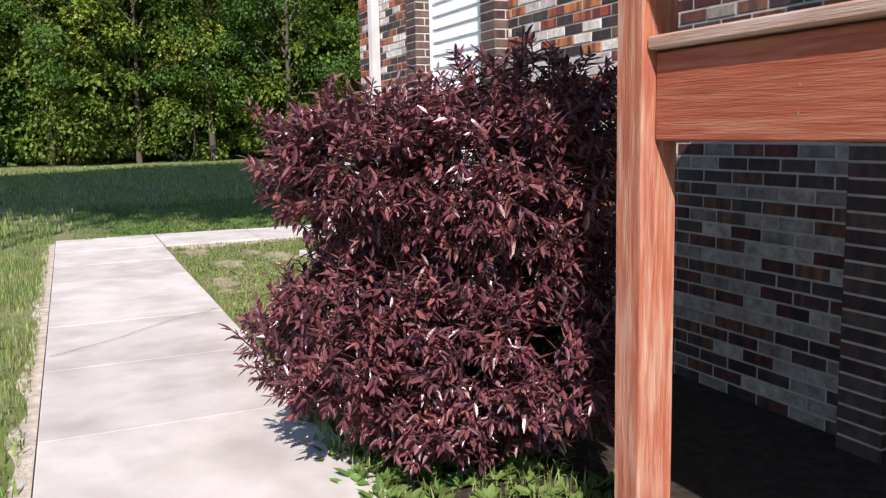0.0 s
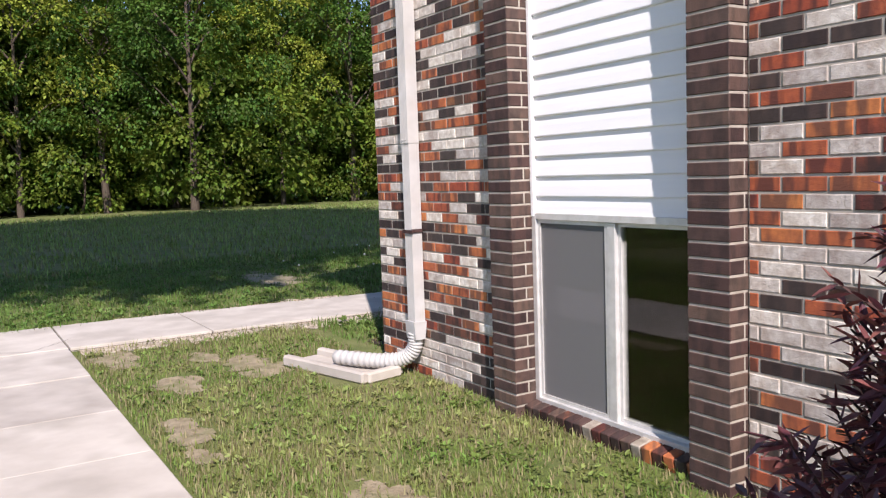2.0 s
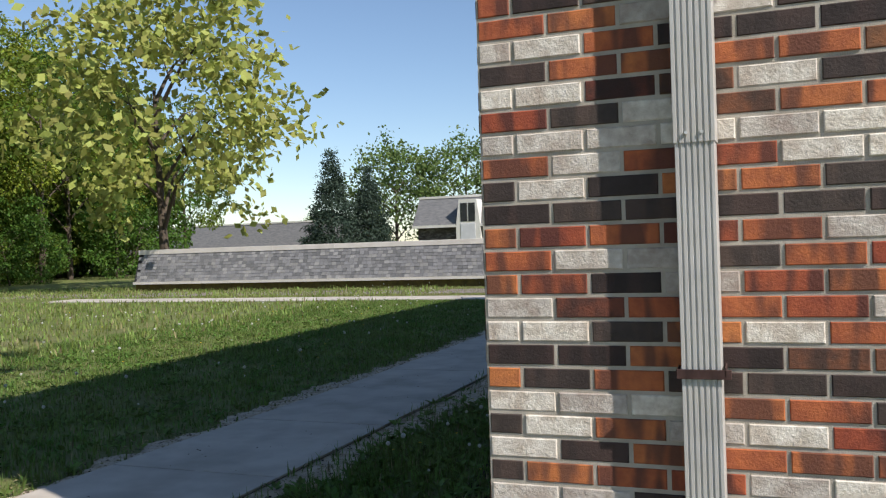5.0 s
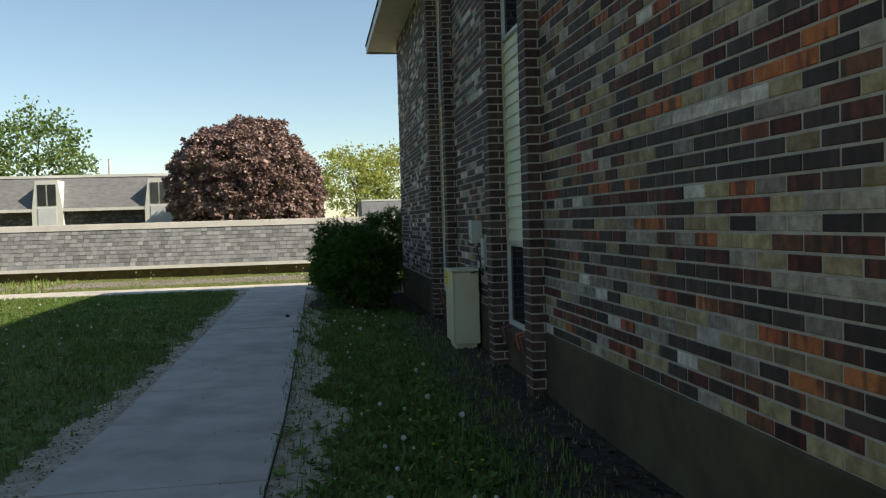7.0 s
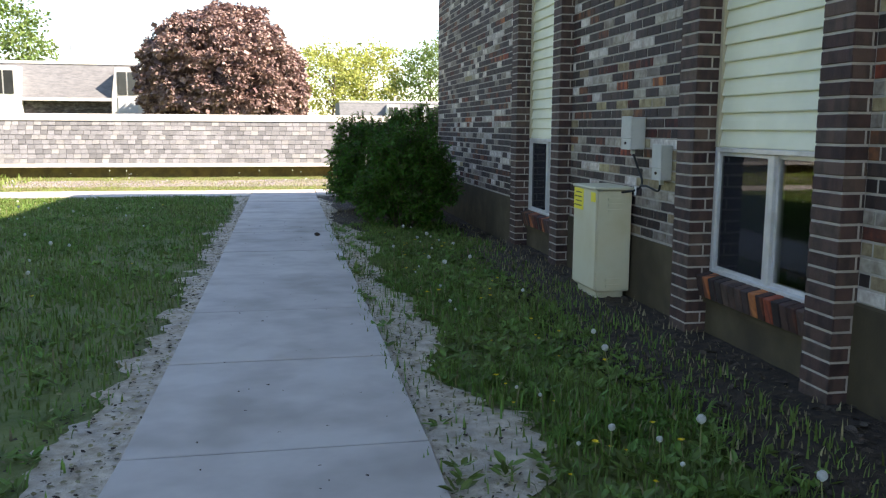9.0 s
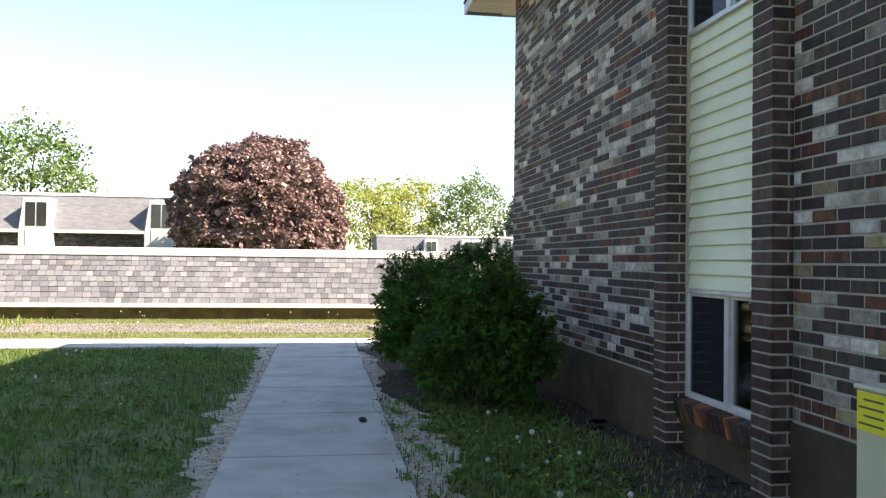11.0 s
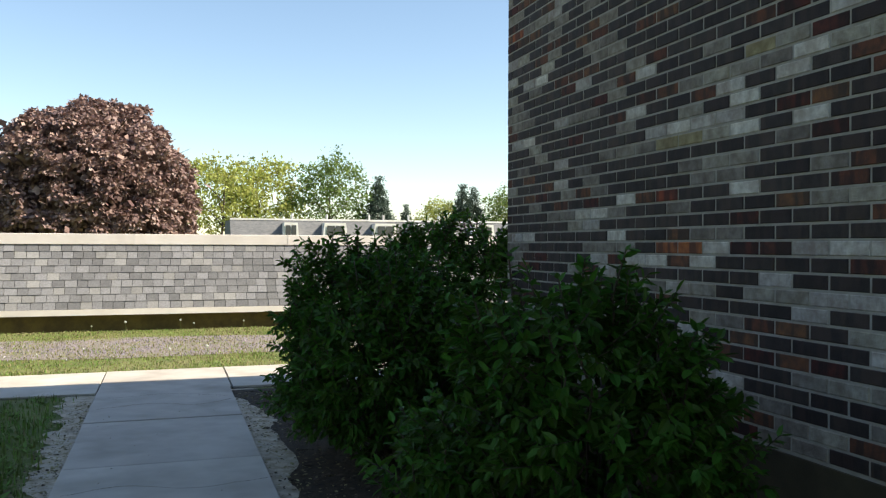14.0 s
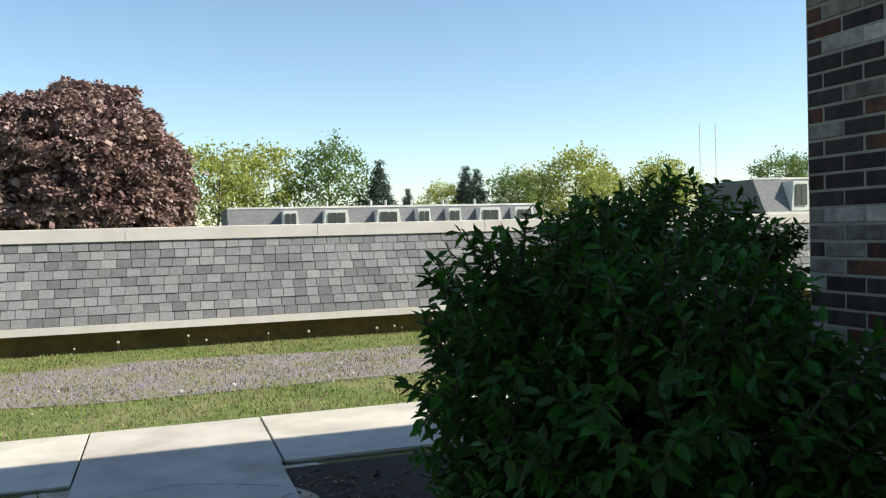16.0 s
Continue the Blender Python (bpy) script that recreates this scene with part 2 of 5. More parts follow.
    "leaf_spruce": surface("spruce needle", (0.055, 0.085, 0.06), (0.035, 0.06, 0.042), 0.6, rough=0.7, bump=0.0, vary=0.7, leaf=0.1),
    "grass": surface("grass blade", (0.145, 0.225, 0.045), (0.235, 0.30, 0.08), 1.5, rough=0.55, bump=0.0, vary=0.9, leaf=0.35, c3=(0.36, 0.33, 0.14), scale3=1.6, amount3=0.55),
    # lusher green by the path, darkened as well to stand in for its shade
    "grass_lush_shade": surface("lush grass blade toned for shade", (0.088, 0.168, 0.030), (0.150, 0.230, 0.052), 1.5, rough=0.55, bump=0.0, vary=0.9, leaf=0.35, c3=(0.22, 0.24, 0.08), scale3=0.9, amount3=0.45),
    "straw": surface("dry blade", (0.30, 0.26, 0.14), (0.22, 0.19, 0.10), 3, rough=0.7, bump=0.0, vary=0.6, leaf=0.2),
    "dandelion": surface("dandelion petals", (0.75, 0.55, 0.02), (0.68, 0.45, 0.01), 60, rough=0.6, bump=0.0),
    "puff": surface("seed puff", (0.62, 0.62, 0.58), (0.72, 0.72, 0.68), 90, rough=0.9, bump=0.5, bscale=300, leaf=0.5),
    "stem": surface("flower stem", (0.16, 0.2, 0.07), (0.22, 0.22, 0.1), 20, bump=0.0),
    "violet": surface("creeping weed flower", (0.34, 0.31, 0.38), (0.43, 0.39, 0.43), 9, rough=0.7, bump=0.0, vary=0.5, leaf=0.3),
    "joint": surface("dark joint", (0.03, 0.026, 0.022), (0.018, 0.016, 0.014), 30, bump=0.0),
    # same insect screen, its cover colour darkened for the shaded west side
    "screen_shade": glazing("screened pane toned for shade", (0.4, 0.4, 0.4), cover=0.55, cover_col=(0.035, 0.035, 0.04)),
    "pane": glazing("clear pane", (0.75, 0.78, 0.78)),
    "screen": glazing("screened pane", (0.5, 0.5, 0.5), cover=0.6, cover_col=(0.21, 0.21, 0.215)),
}

# ---- building blocks ----


def mesh_of(name, verts, faces, mats, index=None, smooth=False):
    me = bpy.data.meshes.new(name)
    me.from_pydata([tuple(v) for v in verts] if not isinstance(verts, np.ndarray) else verts.tolist(), [], faces if isinstance(faces, list) else faces.tolist())
    for m in mats if isinstance(mats, (list, tuple)) else [mats]:
        me.materials.append(m)
    if index is not None:
        me.polygons.foreach_set("material_index", np.asarray(index, dtype=np.int32))
    if smooth:
        me.polygons.foreach_set("use_smooth", np.ones(len(me.polygons), dtype=bool))
    me.update()
    return me


def put(name, me, parent=None, label="", at=None):
    ob = new(name, me)
    if parent is not None:
        ob.parent = parent
    if at is not None:
        ob.matrix_basis = at
    if label:
        ob["label"] = label
    return ob


def part(name, bm, material, parent, label="", smooth=False, at=None):
    me = bpy.data.meshes.new(name)
    bm.normal_update()
    bm.to_mesh(me)
    bm.free()
    me.materials.append(material)
    if smooth:
        me.polygons.foreach_set("use_smooth", np.ones(len(me.polygons), dtype=bool))
    return put(name, me, parent, label, at)


def thing(name, at, label, category, group=""):
    ob = new(name)
    ob.matrix_basis = at if isinstance(at, Matrix) else Matrix.Translation(at)
    ob.empty_display_size = 0.1
    return tagged(ob, label, category, group)


def block(*spans, bevel=0.0):
    """A bmesh of boxes (x0, y0, z0, x1, y1, z1), with softened edges."""
    bm = bmesh.new()
    for x0, y0, z0, x1, y1, z1 in spans:
        bmesh.ops.create_cube(bm, size=1, matrix=Matrix.Translation(((x0 + x1) / 2, (y0 + y1) / 2, (z0 + z1) / 2)) @ Matrix.Diagonal((x1 - x0, y1 - y0, z1 - z0, 1)))
    if bevel:
        bmesh.ops.bevel(bm, geom=bm.edges[:], offset=bevel, segments=1, affect="EDGES")
    return bm


def prism(profile, lo, hi, axis="x"):
    """A bmesh: a closed profile of (a, z) drawn along an axis from lo to hi."""
    bm = bmesh.new()
    rings = []
    for s in (lo, hi):
        rings.append([bm.verts.new((s, a, z) if axis == "x" else (a, s, z)) for a, z in profile])
    n = len(profile)
    for i in range(n):
        bm.faces.new((rings[0][i], rings[0][(i + 1) % n], rings[1][(i + 1) % n], rings[1][i]))
    bm.faces.new(rings[0][::-1])
    bm.faces.new(rings[1])
    bmesh.ops.recalc_face_normals(bm, faces=bm.faces)
    return bm


def tube(points, radii, sides=8, ribs=None):
    """A bmesh: a pipe along points; ribs(i) scales a ring."""
    bm = bmesh.new()
    pts = [Vector(p) for p in points]
    last = None
    for i, p in enumerate(pts):
        d = (pts[min(i + 1, len(pts) - 1)] - pts[max(i - 1, 0)]).normalized()
        a = d.cross(Vector((0.31, 0.87, 0.38))).normalized()
        b = d.cross(a)
        r = (radii[i] if isinstance(radii, (list, tuple)) else radii) * (ribs(i) if ribs else 1)
        ring = [bm.verts.new(p + (a * math.cos(t) + b * math.sin(t)) * r) for t in (2 * math.pi * k / sides for k in range(sides))]
        if last:
            for k in range(sides):
                bm.faces.new((last[k], last[(k + 1) % sides], ring[(k + 1) % sides], ring[k]))
        else:
            bm.faces.new(ring[::-1])
        last = ring
    bm.faces.new(last)
    bmesh.ops.recalc_face_normals(bm, faces=bm.faces)
    return bm


def curve_points(ctrl, n):
    """Points along a smooth line through the control points."""
    c = [Vector(p) for p in ctrl]
    c = [c[0] * 2 - c[1]] + c + [c[-1] * 2 - c[-2]]
    out = []
    for i in range(n):
        u = i / (n - 1) * (len(c) - 3)
        k = min(int(u), len(c) - 4)
        t = u - k
        p0, p1, p2, p3 = c[k:k + 4]
        out.append(0.5 * (2 * p1 + (p2 - p0) * t + (2 * p0 - 5 * p1 + 4 * p2 - p3) * t * t + (3 * p1 - p0 - 3 * p2 + p3) * t ** 3))
    return out


def frames(way, spin):
    """Right, forward and up rows for unit directions (n, 3) and spins about them."""
    ref = np.where(np.abs(way[:, 2:3]) > 0.95, np.array([[1.0, 0, 0]]), np.array([[0, 0, 1.0]]))
    side = np.cross(way, ref)
    side /= np.linalg.norm(side, axis=1, keepdims=True)
    up = np.cross(side, way)
    c, s = np.cos(spin)[:, None], np.sin(spin)[:, None]
    return side * c + up * s, up * c - side * s


def leaves(name, base, way, length, width, spin, material, fold=0.25, simple=False):
    """One mesh of leaves: at base, along way. simple: a plain lozenge, else a creased leaf with a pointed tip."""
    n = len(base)
    side, up = frames(way, spin)
    L, W = length[:, None], width[:, None]
    if simple:
        v = np.stack([base, base + way * L * 0.5 + side * W, base + way * L, base + way * L * 0.5 - side * W], 1).reshape(-1, 3)
        f = (np.arange(n)[:, None] * 4 + np.array([[0, 1, 2, 3]]))
    else:
        def at(s, w, drop):
            return base + way * L * s + side * W * w - up * W * drop
        v = np.stack([base, at(0.3, 0.95, 0), at(0.68, 0.8, fold * 0.5), at(1.0, 0, fold * 1.6), at(0.68, -0.8, fold * 0.5), at(0.3, -0.95, 0), at(0.3, 0, fold), at(0.68, 0, fold * 1.3)], 1).reshape(-1, 3)
        o = np.arange(n)[:, None] * 8
        f = [tuple(r) for tri in ((0, 1, 6), (0, 6, 5), (2, 3, 7), (7, 3, 4)) for r in (o + np.array([tri])).tolist()]
        f += [tuple(r) for quad in ((1, 2, 7, 6), (6, 7, 4, 5)) for r in (o + np.array([quad])).tolist()]
    return mesh_of(name, v, f, material, smooth=False)


def unit(a):
    return a / np.maximum(np.linalg.norm(a, axis=1, keepdims=True), 1e-9)

# ---- the ground and the pavements ----
rng = np.random.default_rng(7)


def wob(s, seed, size=1.0):
    return noise.noise(Vector((s / size, seed * 7.3, 1.7)))


ground = tagged(part("ground", block((-900, -900, -0.4, 900, 900, 0.0)), M["ground"], None), "mown green lawn with thin and bare spots", "ground", kind="structure")


def edge_w(y):
    """The west and east edges of the side path at y."""
    k = min(max((y + 2.0) / 7.0, 0), 1)
    return -3.36 + 0.29 * k, -2.04 + 0.17 * k


def strip_w(y):
    """How far the bare dirt reaches from the side path, west and east."""
    return (0.22 + 0.20 * wob(y, 1, 0.9) + 0.14 * wob(y, 2, 0.22) + 0.10 * wob(y, 12, 0.09), 0.36 + 0.34 * wob(y, 3, 1.1) + 0.16 * wob(y, 4, 0.25) + 0.12 * wob(y, 13, 0.09))


def ribbon(name, rows, z, material, label, category):
    """A flat strip between pairs of points, set a little over the ground."""
    v, f = [], []
    for i, (a, b) in enumerate(rows):
        v += [(*a, z), (*b, z)]
        if i:
            f.append((2 * i - 2, 2 * i - 1, 2 * i + 1, 2 * i))
    me = mesh_of(name, v, f, material)
    return tagged(put(name, me), label, category, kind="structure")


ys = np.arange(-1.9, 17.3, 0.03)
ribbon("dirt_strip_west", [((edge_w(y)[0] - max(strip_w(y)[0], 0.03), y), (edge_w(y)[0] + 0.05, y)) for y in ys], 0.006, M["dirt"], "pale sandy dirt strip beside the path", "dirt")
ribbon("dirt_strip_east", [((edge_w(y)[1] - 0.05, y), (edge_w(y)[1] + max(strip_w(y)[1], 0.05), y)) for y in ys], 0.006, M["dirt"], "pale sandy dirt strip beside the path", "dirt")


def soil_z(x, y):
    """The height of the soil banked up against the west wall."""
    fade = min(max((y - 0.2) / 0.8, 0), 1) * min(max((10.8 - y) / 0.8, 0), 1)
    return 0.008 + 0.072 * fade * min(max((x + 0.75) / 0.45, 0), 1)


rows = []
for y in np.arange(0.2, 12.0, 0.08):
    rows.append([(x, y, soil_z(x, y) + 0.010 * max(wob(y + x * 3, 31, 0.15), 0) * (x > -0.7)) for x in (-0.72, -0.55, -0.42, -0.30, -0.15, 0.02)])
soil_bank = mesh_of("soil_bank", [p for r in rows for p in r], [(6 * i + k, 6 * i + k + 1, 6 * i + k + 7, 6 * i + k + 6) for i in range(len(rows) - 1) for k in range(5)], M["soil"], smooth=True)
tagged(put("soil_bank", soil_bank), "dark crumbly soil banked against the wall", "soil", kind="structure")
ribbon("soil_strip", [((-0.75 - 1.0 * min(max(y - 10.8, 0), 1) - 0.35 * wob(y, 5, 1.3) - 0.1 * wob(y, 6, 0.3), y), (0.02, y)) for y in np.arange(0.2, 17.3, 0.1)], 0.008, M["soil"], "dark bare soil with litter along the wall", "soil")
ribbon("mulch_bed", [((x, -1.9 + 0.15 * wob(x, 8, 0.5)), (x, 0.02)) for x in np.arange(5.0, 12, 0.1)], 0.008, M["soil"], "dark bare soil under the shrub and porch", "soil")
ribbon("gravel_band", [((x, 20.0 + 0.25 * wob(x, 9, 1.5)), (x, 22.2 + 0.35 * wob(x, 10, 1.2))) for x in np.arange(-25, 6, 0.2)], 0.006, M["gravel"], "thin weedy gravel band before the low garage", "gravel")
ribbon("dirt_edge", [((x, -3.23 - 0.10 - 0.08 * wob(x, 14, 0.4)), (x, -3.15)) for x in np.arange(-3.3, 9, 0.1)], 0.006, M["dirt"], "thin dirt edge beside the pavement", "dirt")


def worn_at(x, y, q):
    """How worn the lawn is inside the spot q, above 0 where it is bare."""
    cx, cy, rx, ry = q
    r2 = ((x - cx) / rx) ** 2 + ((y - cy) / ry) ** 2
    return 0.75 - r2 * 0.75 + 0.9 * noise.noise(Vector((x * 4.5, y * 4.5, 2.0))) + 0.5 * noise.noise(Vector((x * 13, y * 13, 5.0)))


def bare_patch(q):
    """A ragged spot of worn lawn, with a crumbly surface."""
    cx, cy, rx, ry = q
    step = 0.022
    v, f, at = [], [], {}

    def corner(i, k):
        if (i, k) not in at:
            at[(i, k)] = len(v)
            x, y = cx + i * step, cy + k * step
            v.append((x, y, 0.005 + 0.006 * max(noise.noise(Vector((x * 21, y * 21, 1.0))), 0)))
        return at[(i, k)]
    for i in range(-int(1.6 * rx / step), int(1.6 * rx / step)):
        for k in range(-int(1.6 * ry / step), int(1.6 * ry / step)):
            if worn_at(cx + (i + 0.5) * step, cy + (k + 0.5) * step, q) > 0:
                f.append((corner(i, k), corner(i + 1, k), corner(i + 1, k + 1), corner(i, k + 1)))
    return tagged(put("bare_patch", mesh_of("bare_patch", v, f, M["worn"], smooth=True)), "bare sandy patch worn in the lawn", "dirt", kind="structure")


PATCHES = [(-0.45, -0.88, 0.42, 0.20), (-0.28, -1.48, 0.30, 0.14), (-0.98, -1.12, 0.26, 0.13), (-0.35, -0.14, 0.22, 0.12), (2.9, -1.35, 0.60, 0.33), (1.0, -1.75, 0.45, 0.12), (3.6, -0.75, 0.5, 0.26), (-1.4, -1.7, 0.35, 0.18), (-5.7, 1.1, 0.9, 0.3)]
for q in PATCHES:
    bare_patch(q)


def slab(quad, z=0.03):
    """One concrete slab over a quad of corners, with tooled edges."""
    c = sum((Vector((*p, 0)) for p in quad), Vector()) / 4
    bm = bmesh.new()
    low, mid, top = [], [], []
    for p in quad:
        p = Vector((*p, 0))
        d = (p - c)
        inn = p - Vector((math.copysign(0.007, d.x), math.copysign(0.009, d.y), 0))
        inn2 = p - Vector((math.copysign(0.0105, d.x), math.copysign(0.014, d.y), 0))
        low.append(bm.verts.new((inn.x, inn.y, -0.05)))
        mid.append(bm.verts.new((inn.x, inn.y, z - 0.003)))
        top.append(bm.verts.new((inn2.x, inn2.y, z)))
    for a, b in ((low, mid), (mid, top)):
        for i in range(4):
            bm.faces.new((a[i], a[(i + 1) % 4], b[(i + 1) % 4], b[i]))
    bm.faces.new(top)
    bmesh.ops.recalc_face_normals(bm, faces=bm.faces)
    return bm


def pavement(name, quads, label):
    root = tagged(new(name), label, "pavement", kind="structure")
    me = mesh_of("joint_bed", [(*p, 0.009) for q in quads for p in q], [tuple(range(4 * i, 4 * i + 4)) for i in range(len(quads))], M["joint"])
    put("joint_bed", me, root)
    for i, q in enumerate(quads):
        part("slab", slab(q, 0.030 + 0.010 * wob(i, 21, 0.37)), M["concrete"], root)
    return root


front_x = [-3.36, -2.04, -0.85, 0.25, 1.2, 2.28, 3.54, 4.8, 6.05, 7.3, 8.55, 9.8, 11.1, 12.4]
pavement("pavement_front", [((a, -3.23), (b, -3.23), (b, -1.97), (a, -1.97)) for a, b in zip(front_x, front_x[1:])], "sunlit pale concrete pavement slabs")
side_y = [-1.97, -0.75, 0.55, 1.95, 3.4, 4.78, 6.08, 7.35, 8.82, 10.18, 11.75, 13.22, 14.5, 15.88, 17.3]
pavement("pavement_side", [((edge_w(a)[0], a), (edge_w(a)[1], a), (edge_w(b)[1], b), (edge_w(b)[0], b)) for a, b in zip(side_y, side_y[1:])], "shaded grey concrete pavement slabs")
cross_x = [-19.8, -17.6, -15.1, -12.9, -10.6, -8.9, -7.4, -5.9, -4.5, -3.07, -1.85, -0.5, 0.95, 2.4, 3.9, 5.4, 8, 12]
pavement("pavement_cross", [((a, 17.3), (b, 17.3), (b, 18.66), (a, 18.66)) for a, b in zip(cross_x, cross_x[1:])], "pale concrete pavement crossing before the garage")

def crack(points, width=0.005):
    """A thin wandering crack in the concrete."""
    pts = curve_points([(x, y, 0.0385) for x, y in points], 40)
    v, f = [], []
    for i, p in enumerate(pts):
        d = (pts[min(i + 1, 39)] - pts[max(i - 1, 0)]).normalized()
        n = Vector((-d.y, d.x, 0))
        o = n * 0.018 * noise.noise(p * 9)
        w = width * (0.4 + 0.6 * abs(noise.noise(p * 14)))
        v += [tuple(p + o + n * w), tuple(p + o - n * w)]
        if i:
            f.append((2 * i - 2, 2 * i, 2 * i + 1, 2 * i - 1))
    return tagged(put("crack", mesh_of("crack", v, f, M["joint"])), "thin dark crack in the concrete pavement", "crack", kind="structure")


crack([(3.2, -3.2), (2.9, -2.8), (2.6, -2.5), (2.2, -2.0)])
crack([(-2.2, -3.2), (-2.35, -2.7), (-2.1, -2.3), (-2.5, -1.9)])
crack([(-3.0, 13.9), (-2.7, 14.0), (-2.3, 13.85), (-1.9, 13.95)], 0.004)
crack([(-3.0, 16.4), (-2.6, 16.55), (-2.2, 16.4), (-1.9, 16.6)], 0.006)
crack([(-2.9, 16.9), (-2.5, 17.0), (-2.2, 16.9), (-1.95, 16.75)], 0.004)

# ---- brick walls ----
COURSE, LONG = 0.0677, 0.2032
WEST = Matrix(((0, -1, 0, 0), (1, 0, 0, 0), (0, 0, 1, 0), (0, 0, 0, 1)))     # u runs north, out faces west
SOUTH = Matrix(((-1, 0, 0, 0), (0, -1, 0, 0), (0, 0, 1, 0), (0, 0, 0, 1)))   # u runs west, out faces south
NORTH = Matrix(((1, 0, 0, 0), (0, 1, 0, 0), (0, 0, 1, 0), (0, 0, 0, 1)))     # u runs east, out faces north
EAST = Matrix(((0, 1, 0, 0), (-1, 0, 0, 0), (0, 0, 1, 0), (0, 0, 0, 1)))     # u runs south, out faces east
BRICK_FACES = np.array([[0, 1, 5, 4], [1, 2, 6, 5], [2, 3, 7, 6], [3, 0, 4, 7], [4, 5, 9, 8], [5, 6, 10, 9], [6, 7, 11, 10], [7, 4, 8, 11], [8, 9, 10, 11]])


def brick_verts(w, h, out=0.0):
    c = 0.003
    v = []
    for d, k in ((-0.004, 0), (0.0015 + out, 0), (0.0045 + out, c)):
        v += [(-w / 2 + k, d, -h / 2 + k), (w / 2 - k, d, -h / 2 + k), (w / 2 - k, d, h / 2 - k), (-w / 2 + k, d, h / 2 - k)]
    return np.array(v)


def lay(u0, u1, z0, z1, stagger=0.0, kinds="mixed", seed=1, single=False, share=(0.21, 0.41, 0.33, 0.05, 0.0, 0.0)):
    """The bricks of a face: u, z, width, kind. Joints are 11 mm."""
    r = random.Random(seed)
    out = []
    for i in range(int(round((z1 - z0) / COURSE))):
        z = z0 + (i + 0.5) * COURSE
        if single:
            cuts = [u0, u1]
        else:
            first = u0 + ((i % 2) * LONG / 2 + LONG / 2 + stagger) % LONG
            cuts = [u0]
            while first < u1 - 0.03:
                if first > u0 + 0.03:
                    cuts.append(first)
                first += LONG
            cuts.append(u1)
        last = None
        for a, b in zip(cuts, cuts[1:]):
            if kinds != "mixed":
                k = kinds
            elif last and r.random() < 0.22:
                k = last
            else:
                k = r.choices(("brick_dark", "brick_orange", "brick_pale", "brick_maroon", "brick_wash", "brick_buff"), share)[0]
            last = k
            out.append(((a + b) / 2, z, b - a - 0.0115, k))
    return out


shared_bricks = {}


def brick_face(parent, turn, plane, bricks, pick=None, limit=300, seed=1):
    """Bricks on a face whose mortar lies at distance plane out; those inside pick (u0, u1, z0, z1) are pieces, the rest one mesh."""
    r = random.Random(seed)
    kinds = ["brick_dark", "brick_orange", "brick_pale", "brick_brown", "brick_maroon", "brick_wash", "brick_buff"]
    vs, idx, done = [], [], 0
    h = COURSE - 0.0115
    for u, z, w, k in bricks:
        if pick and done < limit and pick[0] < u < pick[1] and pick[2] < z < pick[3]:
            key = (round(w, 3), k)
            if key not in shared_bricks:
                shared_bricks[key] = mesh_of("brick", brick_verts(w, h), BRICK_FACES, M[k])
            ob = put("brick", shared_bricks[key], parent)
            ob.matrix_basis = turn @ pose(u, plane + r.uniform(-0.002, 0.0015), z, r.uniform(-0.4, 0.4), 0, r.uniform(-0.4, 0.4))
            done += 1
        else:
            vs.append(brick_verts(w, h, r.uniform(-0.002, 0.0015)) + np.array([u, plane, z]))
            idx.append(kinds.index(k))
    if vs:
        v = np.concatenate(vs)
        v = v @ np.array(turn.to_3x3()).T
        f = (np.arange(len(vs))[:, None, None] * 12 + BRICK_FACES[None]).reshape(-1, 4)
        me = mesh_of("brick_field", v, f, [M[k] for k in kinds], np.repeat(idx, 9))
        tagged(put("brick_field", me, parent), kind="stuff")


TOP = 4.76
N_END = 14.86
# bays of siding and windows: south wall by x, west wall by y
S_BAY = (1.845, 3.12)
W_BAYS = [(4.96, 6.09), (8.73, 9.86)]
PIL = 0.11


def wall_shell(name, spans, label):
    return tagged(part(name, block(*spans), M["mortar"], None), label, "wall", kind="structure")


wall_west = wall_shell("wall_west", [(0.0, 0.0, 0.0, 0.25, 4.75, TOP), (0.0, 6.30, 0.0, 0.25, 8.50, TOP), (0.0, 10.07, 0.0, 0.25, N_END, TOP)], "brick wall of dark, rust and whitewashed bricks in shade")
wall_south = wall_shell("wall_south", [(0.25, 0.0, 0.0, 1.63, 0.25, TOP), (3.35, 0.0, 0.0, 6.40, 0.25, TOP)], "sunlit brick wall of orange, charcoal and whitewashed bricks")
wall_north = tagged(part("wall_north", block((0.25, N_END - 0.25, 0, 14, N_END, TOP)), M["mortar"], None), "plain brick wall", "wall", kind="structure")
wall_east = tagged(part("wall_east", block((6.40, 0.0, 0, 14, 0.25, TOP), (13.75, 0.25, 0, 14, N_END - 0.25, TOP)), M["mortar"], None), "plain brick wall", "wall", kind="structure")
# added out of view, to keep sun and eastern sky off the porch
tagged(part("wall_porch", block((9.6, -1.92, 0, 9.85, -0.002, 2.54)), M["brick_brown"], None), "added unseen wall shading the porch", "wall", kind="structure")
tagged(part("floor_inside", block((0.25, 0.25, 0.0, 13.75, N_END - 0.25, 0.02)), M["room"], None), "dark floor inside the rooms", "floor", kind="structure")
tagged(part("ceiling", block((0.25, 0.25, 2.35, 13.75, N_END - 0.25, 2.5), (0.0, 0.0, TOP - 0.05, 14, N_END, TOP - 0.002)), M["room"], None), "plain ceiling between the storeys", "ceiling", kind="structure")
